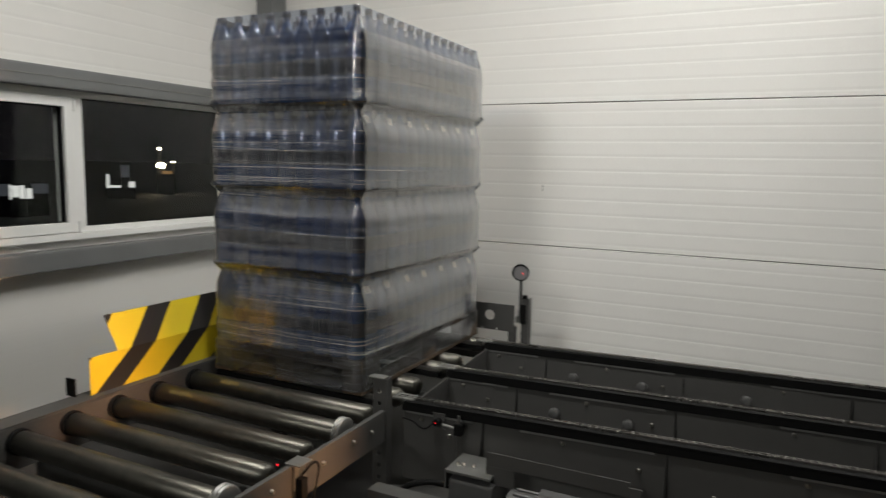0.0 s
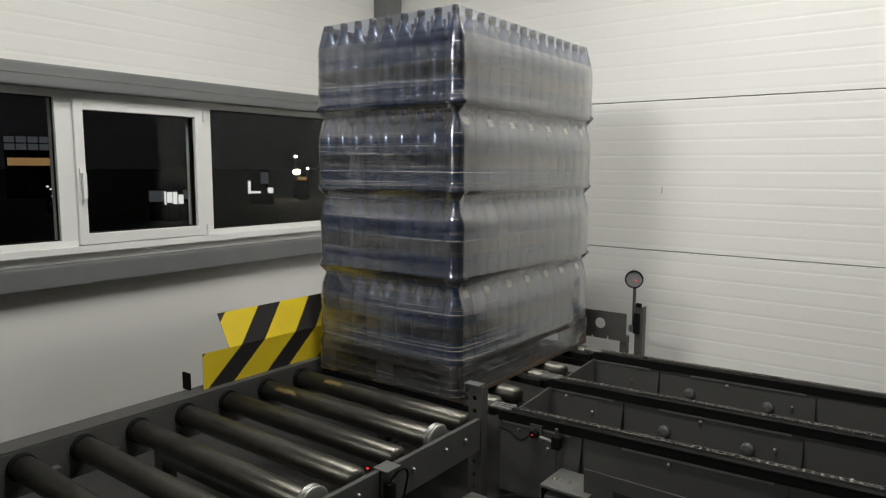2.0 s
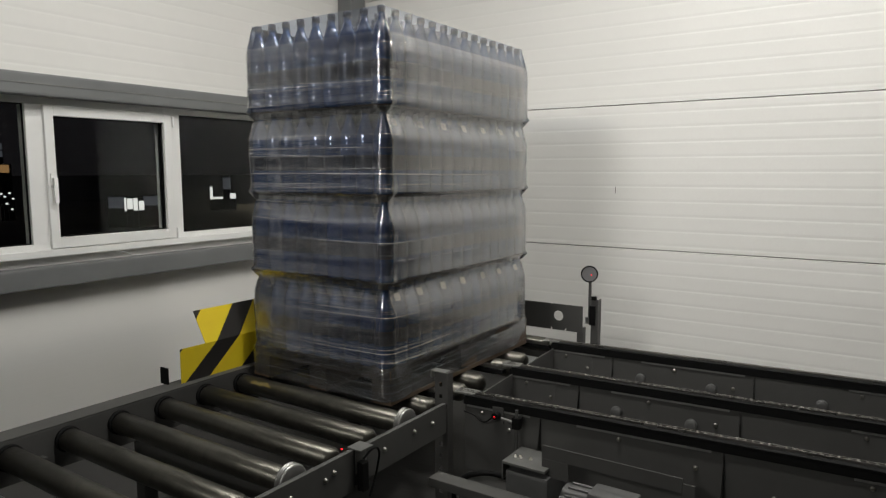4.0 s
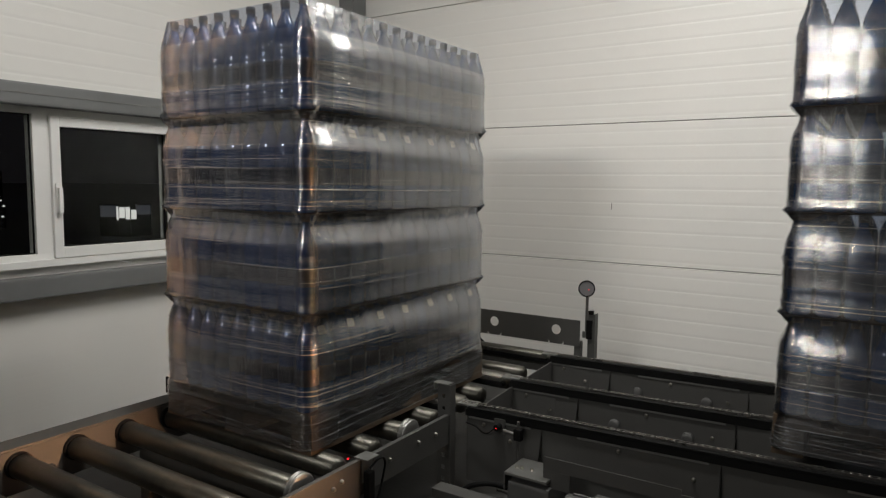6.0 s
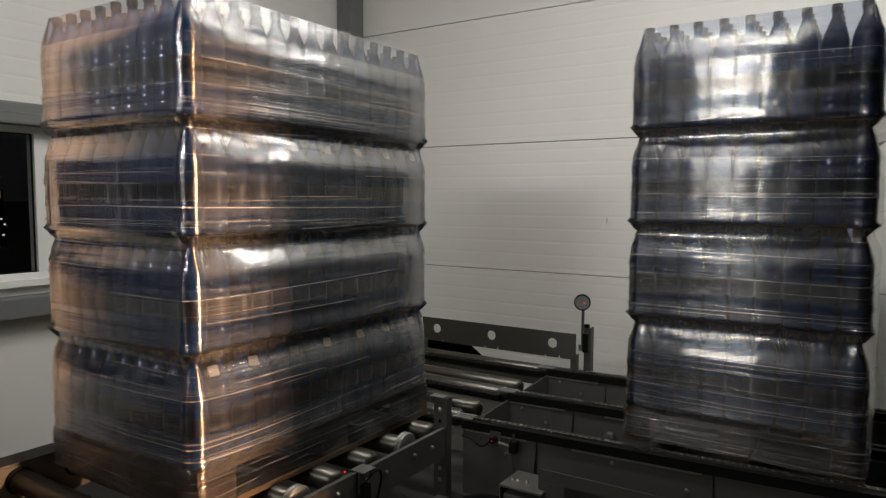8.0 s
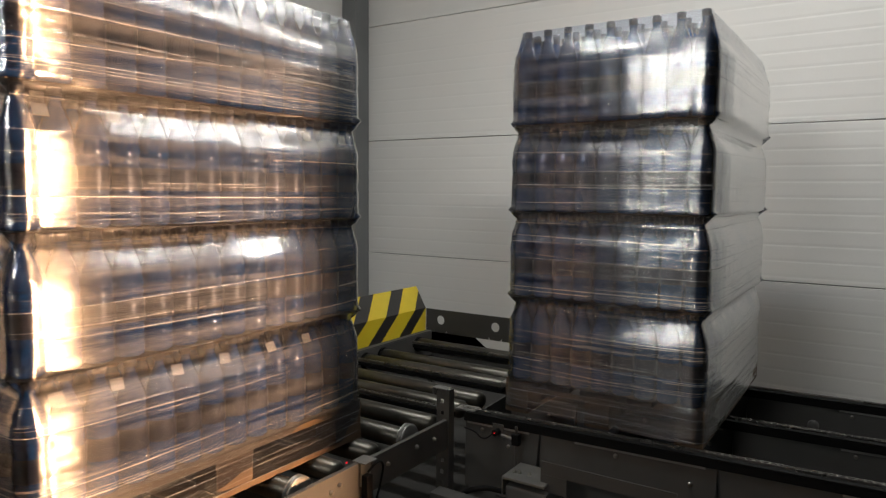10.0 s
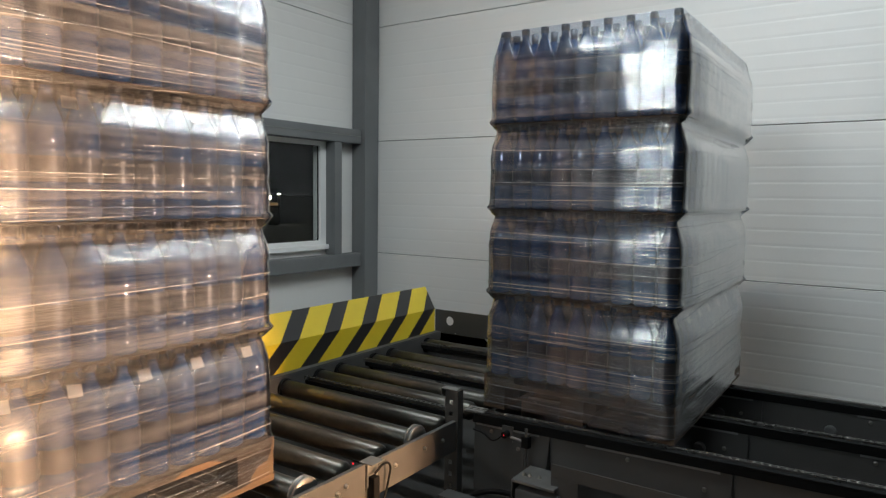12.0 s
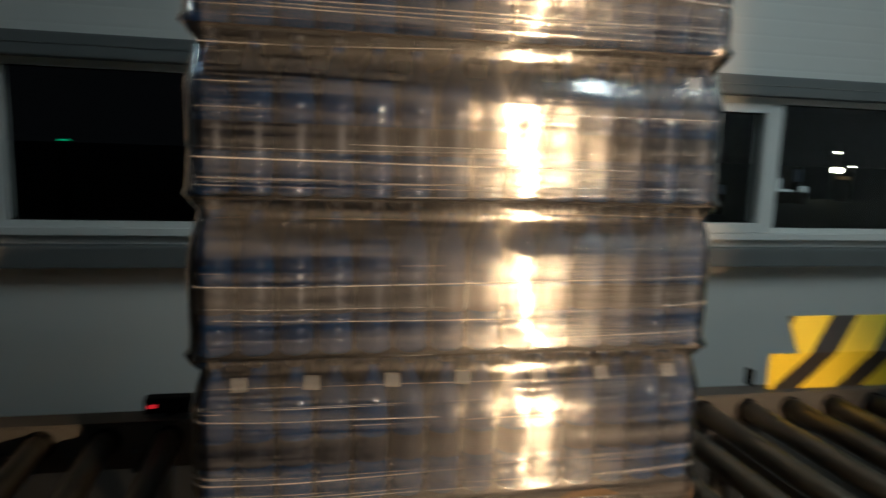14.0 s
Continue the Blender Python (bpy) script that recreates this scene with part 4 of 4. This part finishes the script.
            row = []
            for e in (-0.5, 0.5):
                zz = min(max(z + e * wid, zs[0] + 0.001), zs[-1] - 0.001)
                r = max(k for k in range(len(zs) - 1) if zs[k] <= zz)
                t = (zz - zs[r]) / (zs[r + 1] - zs[r])
                c, d2 = vs[r * n + a], vs[(r + 1) * n + a]
                row.append((c[0] + (d2[0] - c[0]) * t + pts[a][2] * lift, c[1] + (d2[1] - c[1]) * t + pts[a][3] * lift, zz))
            lo, hi = row
            sv += [lo, ((lo[0] + hi[0]) / 2 + pts[a][2] * wid * 0.5, (lo[1] + hi[1]) / 2 + pts[a][3] * wid * 0.5, (lo[2] + hi[2]) / 2), hi]
        for i in range(count):
            for k in (0, 1):
                sf.append((b0 + 3 * i + k, b0 + 3 * i + 3 + k, b0 + 3 * i + 4 + k, b0 + 3 * i + 1 + k))
    st = bpy.data.meshes.new("film_strand")
    st.from_pydata(sv, [], sf)
    st.materials.append(STRAND)
    for p in st.polygons:
        p.use_smooth = True
    me = bpy.data.meshes.new("film")
    me.from_pydata(vs, [], fs)
    me.materials.append(FILM)
    me.materials.append(FILM_TIGHT)
    me.materials.append(FILM_THIN)
    for p, m in zip(me.polygons, ms):
        p.material_index = m
        p.use_smooth = True
    return me, st


def wrapped_pallet(seed, label):
    th = tagged(new("wrapped_pallet"), label, "pallet load", group="wrapped pallets")
    # wooden pallet, long side along y
    for i in range(5):
        x = (-0.4 + 0.0725) + i * (0.8 - 0.145) / 4
        w = 0.0725 if i in (0, 2, 4) else 0.05
        part("deck_board", box(x - w, x + w, -0.6, 0.6, 0.120, 0.1415, 0.002), WOOD, th)
    for y in (-0.5275, 0, 0.5275):
        part("cross_board", box(-0.4, 0.4, y - 0.0725, y + 0.0725, 0.0985, 0.1195, 0.002), WOOD, th)
        for x in (-0.35, 0, 0.35):
            part("block", box(x - 0.05, x + 0.05, y - 0.07, y + 0.07, 0.0225, 0.098, 0.003), WOOD, th)
    for x in (-0.35, 0, 0.35):
        part("skid_board", box(x - 0.05, x + 0.05, -0.6, 0.6, 0.0, 0.022, 0.002), WOOD, th)
    rng = random.Random(seed)
    for k in range(4):
        z = BASE + k * LAYER + 0.0005
        for ix in range(NX):
            for iy in range(NY):
                if 0 < ix < NX - 1 and 0 < iy < NY - 1:
                    continue
                b = part("bottle", bottle_me, PET, th)
                b.matrix_basis = pose((ix - 4) * PITCH + rng.uniform(-0.001, 0.001), (iy - 6.5) * PITCH + rng.uniform(-0.001, 0.001), z, 0, 0, rng.uniform(0, 360)) @ Matrix.Diagonal((1, 1, TALL if k == 3 else 1, 1))
        c = part("inner_bottles", inner_me, PET, th)
        c.matrix_basis = pose(0, 0, z) @ Matrix.Diagonal((1, 1, TALL if k == 3 else 1, 1))
        c["kind"] = "stuff"
        if k < 3:
            s = bmesh.new()
            add_box(s, -HXW - 0.001, HXW + 0.001, -HYW - 0.001, HYW + 0.001, 0, 0.004, 0.001)
            p = part("layer_sheet", s, CARD, th, "thin brown cardboard layer sheet")
            p.matrix_basis = pose(0, 0, z + LAYER - 0.0052)
    for k in (0, 2):
        for i in range(7):
            y = (i - 3) * 2 * PITCH + rng.uniform(-0.012, 0.012)
            for sx in (-1, 1):
                t = part("pack_tag", box(-0.0006, 0.0006, -0.018, 0.018, -0.016, 0.016, 0), TAG, th)
                t.matrix_basis = pose(sx * (HXW - 0.020), y, BASE + k * LAYER + 0.285, rng.uniform(-5, 5), -24 * sx, 0)
    fm, strands = film_mesh(seed)
    part("film", fm, (FILM, FILM_TIGHT, FILM_THIN), th, "clear creased stretch film")
    part("film_strand", strands, STRAND, th, "thin twisted strands of film")["kind"] = "stuff"
    return th


load_p = wrapped_pallet(3, "film-wrapped pallet of bottles on the roller conveyor")
load_q = wrapped_pallet(11, "film-wrapped pallet of bottles on the chain conveyor")

# ---------- night outside ----------
ground = tagged(part("ground", box(-400, XL - 0.3, -300, 300, -0.35, -0.3, 0), SOIL), "dark open ground outside at night", "ground", kind="structure")


def far(az, el, dist):
    """A place outside, seen from the hall: bearing from +y towards -x, height angle, distance."""
    return Vector((1.3 - dist * math.sin(radians(az)), -2.2 + dist * math.cos(radians(az)), 1.5 + dist * math.tan(radians(el))))


NIGHT_WARM = glow("street_light_glow", (1.0, 0.80, 0.52), 60.0)
# light on distant walls, gate and canopy is put in as their own glow
NIGHT_WHITE = glow("lit_hall_glow", (1.0, 0.97, 0.93), 0.8)
NIGHT_AMBER = glow("lit_amber_glow", (1.0, 0.55, 0.22), 0.22)
NIGHT_PALE = glow("lit_window_glow", (0.85, 0.88, 1.0), 0.05)
NIGHT_GREEN = glow("green_sign_glow", (0.05, 1.0, 0.4), 1.0)


def far_box(name, az, el, dist, w, h, material, label, category):
    """A distant lit thing whose face glows by itself, upright, facing the hall, on a dark post or wall down to the
    ground.
    """
    p = far(az, el, dist)
    o = tagged(new(name), label, category)
    o.matrix_world = pose(p.x, p.y, p.z, 0, 0, az)
    if category in ("floodlight", "street lamp", "lamp"):
        face = add_lathe(bmesh.new(), [(0.0001, -0.05), (w / 2, -0.05), (w / 2, 0.05), (0.0001, 0.05)], 12)
        part("lit_face", face, material, o).matrix_basis = pose(0, 0, 0, 90, 0, 0) @ Matrix.Diagonal((1, h / w, 1, 1))
    else:
        part("lit_face", box(-w / 2, w / 2, -0.05, 0.05, -h / 2, h / 2, 0), material, o)
    part("body", box(-w * 0.55, w * 0.55, 0.06, 0.4, -p.z - 0.3, h * 0.6, 0), RUBBER, o)
    return o


far_box("street_lamp", 48.65, -0.40, 40, 0.42, 0.30, NIGHT_WARM, "bright warm floodlight far outside at night", "floodlight")
far_box("street_lamp", 48.72, 0.86, 40, 0.16, 0.12, NIGHT_WARM, "small bright lamp far outside at night", "street lamp")
far_box("street_lamp", 47.75, -0.12, 40, 0.16, 0.07, NIGHT_WARM, "small bright lamp far outside at night", "street lamp")
# floodlight falling on the ground, put in as an upright glowing box
far_box("ground_glow", 48.2, -0.95, 38, 0.5, 0.16, NIGHT_AMBER, "amber light on the ground, put in as a glowing box", "light patch")
for da, w, h, de in ((-0.42, 0.16, 0.30, -0.1), (0.0, 0.13, 0.40, 0.0), (0.40, 0.17, 0.34, 0.05), (0.72, 0.06, 0.44, 0.0)):
    far_box("lit_building", 58.0 + da, -2.45 + de, 24, w, h, NIGHT_WHITE, "brightly lit white gate far outside", "building")
far_box("lit_building", 59.3, -2.3, 24.5, 0.5, 0.36, NIGHT_PALE, "dim white building side far outside", "building")
far_box("lit_building", 56.9, -2.2, 24.5, 0.45, 0.30, NIGHT_PALE, "dim white building side far outside", "building")
far_box("lit_doorway", 52.4, -1.65, 34, 0.12, 0.6, NIGHT_WHITE, "narrow lit doorway far outside", "doorway")
far_box("lit_doorway", 51.9, -2.05, 34, 0.45, 0.10, NIGHT_WHITE, "lit low wall far outside", "wall light")
far_box("lit_doorway", 50.75, -1.9, 34, 0.26, 0.26, NIGHT_WHITE, "round-topped lit opening far outside", "doorway")
far_box("lit_doorway", 51.2, -0.9, 35, 0.35, 0.55, NIGHT_PALE, "dim lit wall far outside", "wall")
for k in range(4):
    for r in range(2):
        far_box("lit_window", 66.75 + 0.72 * k, 1.85 - 0.52 * r, 45, 0.50, 0.34, NIGHT_PALE, "dim window of a building outside", "window")
far_box("lit_canopy", 67.6, 0.28, 44, 2.3, 0.42, NIGHT_AMBER, "amber lit canopy of a building outside", "canopy")
for k, (a, e) in enumerate(((66.2, -1.45), (66.5, -1.7), (66.0, -1.85), (66.4, -2.2), (66.7, -1.5), (66.1, -2.6))):
    far_box("yard_light", a, e, 30, 0.09, 0.07, NIGHT_WHITE, "small yard light outside", "lamp")
far_box("exit_sign", 108.3, 0.0, 14, 0.16, 0.03, NIGHT_GREEN, "small green sign light outside", "sign")

P_ROWS = [(0, 0.605), (2.5, 0.605), (3.0, 0.555), (3.2, 0.517), (5.5, 0.02), (6, -0.118), (6.5, -0.236), (7, -0.352), (7.5, -0.474), (8, -0.576), (8.5, -0.686), (9, -0.812),
          (11.5, -1.379), (12, -1.507), (12.5, -1.637), (13, -1.765), (13.5, -1.912), (14, -2.055)]
Q_ROWS = [(0, 3.18), (3.2, 2.335), (5.5, 1.722), (6, 1.58), (6.5, 1.443), (7, 1.322), (7.5, 1.205), (8, 1.081), (8.5, 0.956), (9, 0.834), (10.4, 0.47), (10.9, 0.412), (11.5, 0.410), (14, 0.410)]


# the unseen warm lamp: its distance along x, the edge of its beam in degrees from -x towards +y, and how far its added
# shutter plate stands open
LAMP_ROWS = [(0, 4.8, 5.0, -10.0), (0.25, 4.8, 5.0, -11.0), (0.5, 4.8, 5.0, -14.3), (3.9, 4.8, 5.0, -14.3), (4.3, 4.8, 0.3, -14.3), (5.2, 4.8, 0.3, -7.2),
             (6.5, 4.8, 0.2, -7.0), (7.3, 4.4, -0.8, -5.8), (8, 3.7, -1.0, -4.2), (9, 3.0, -1.8, -3.5), (11.3, 3.0, 9.5, 38), (14, 3.0, 9.5, 38)]


def motions():
    walk(unseen_lamp, [(t, pose(x, WARM_LAMP[1], WARM_LAMP[2], 0, 0, -(a - 6.5))) for t, x, a, d in LAMP_ROWS])
    walk(beam_shutter, [(t, pose(0.006, -0.05, 0, 0, 0, d)) for t, x, a, d in LAMP_ROWS])
    walk(load_p, [(t, pose(-0.577, y, RT + 0.001)) for t, y in P_ROWS])
    walk(load_q, [(t, pose(x - 0.017 * (x - 0.41), 0.694 + math.tan(radians(SKEW)) * (x - 0.41), CT + 0.0005)) for t, x in Q_ROWS])


motions()
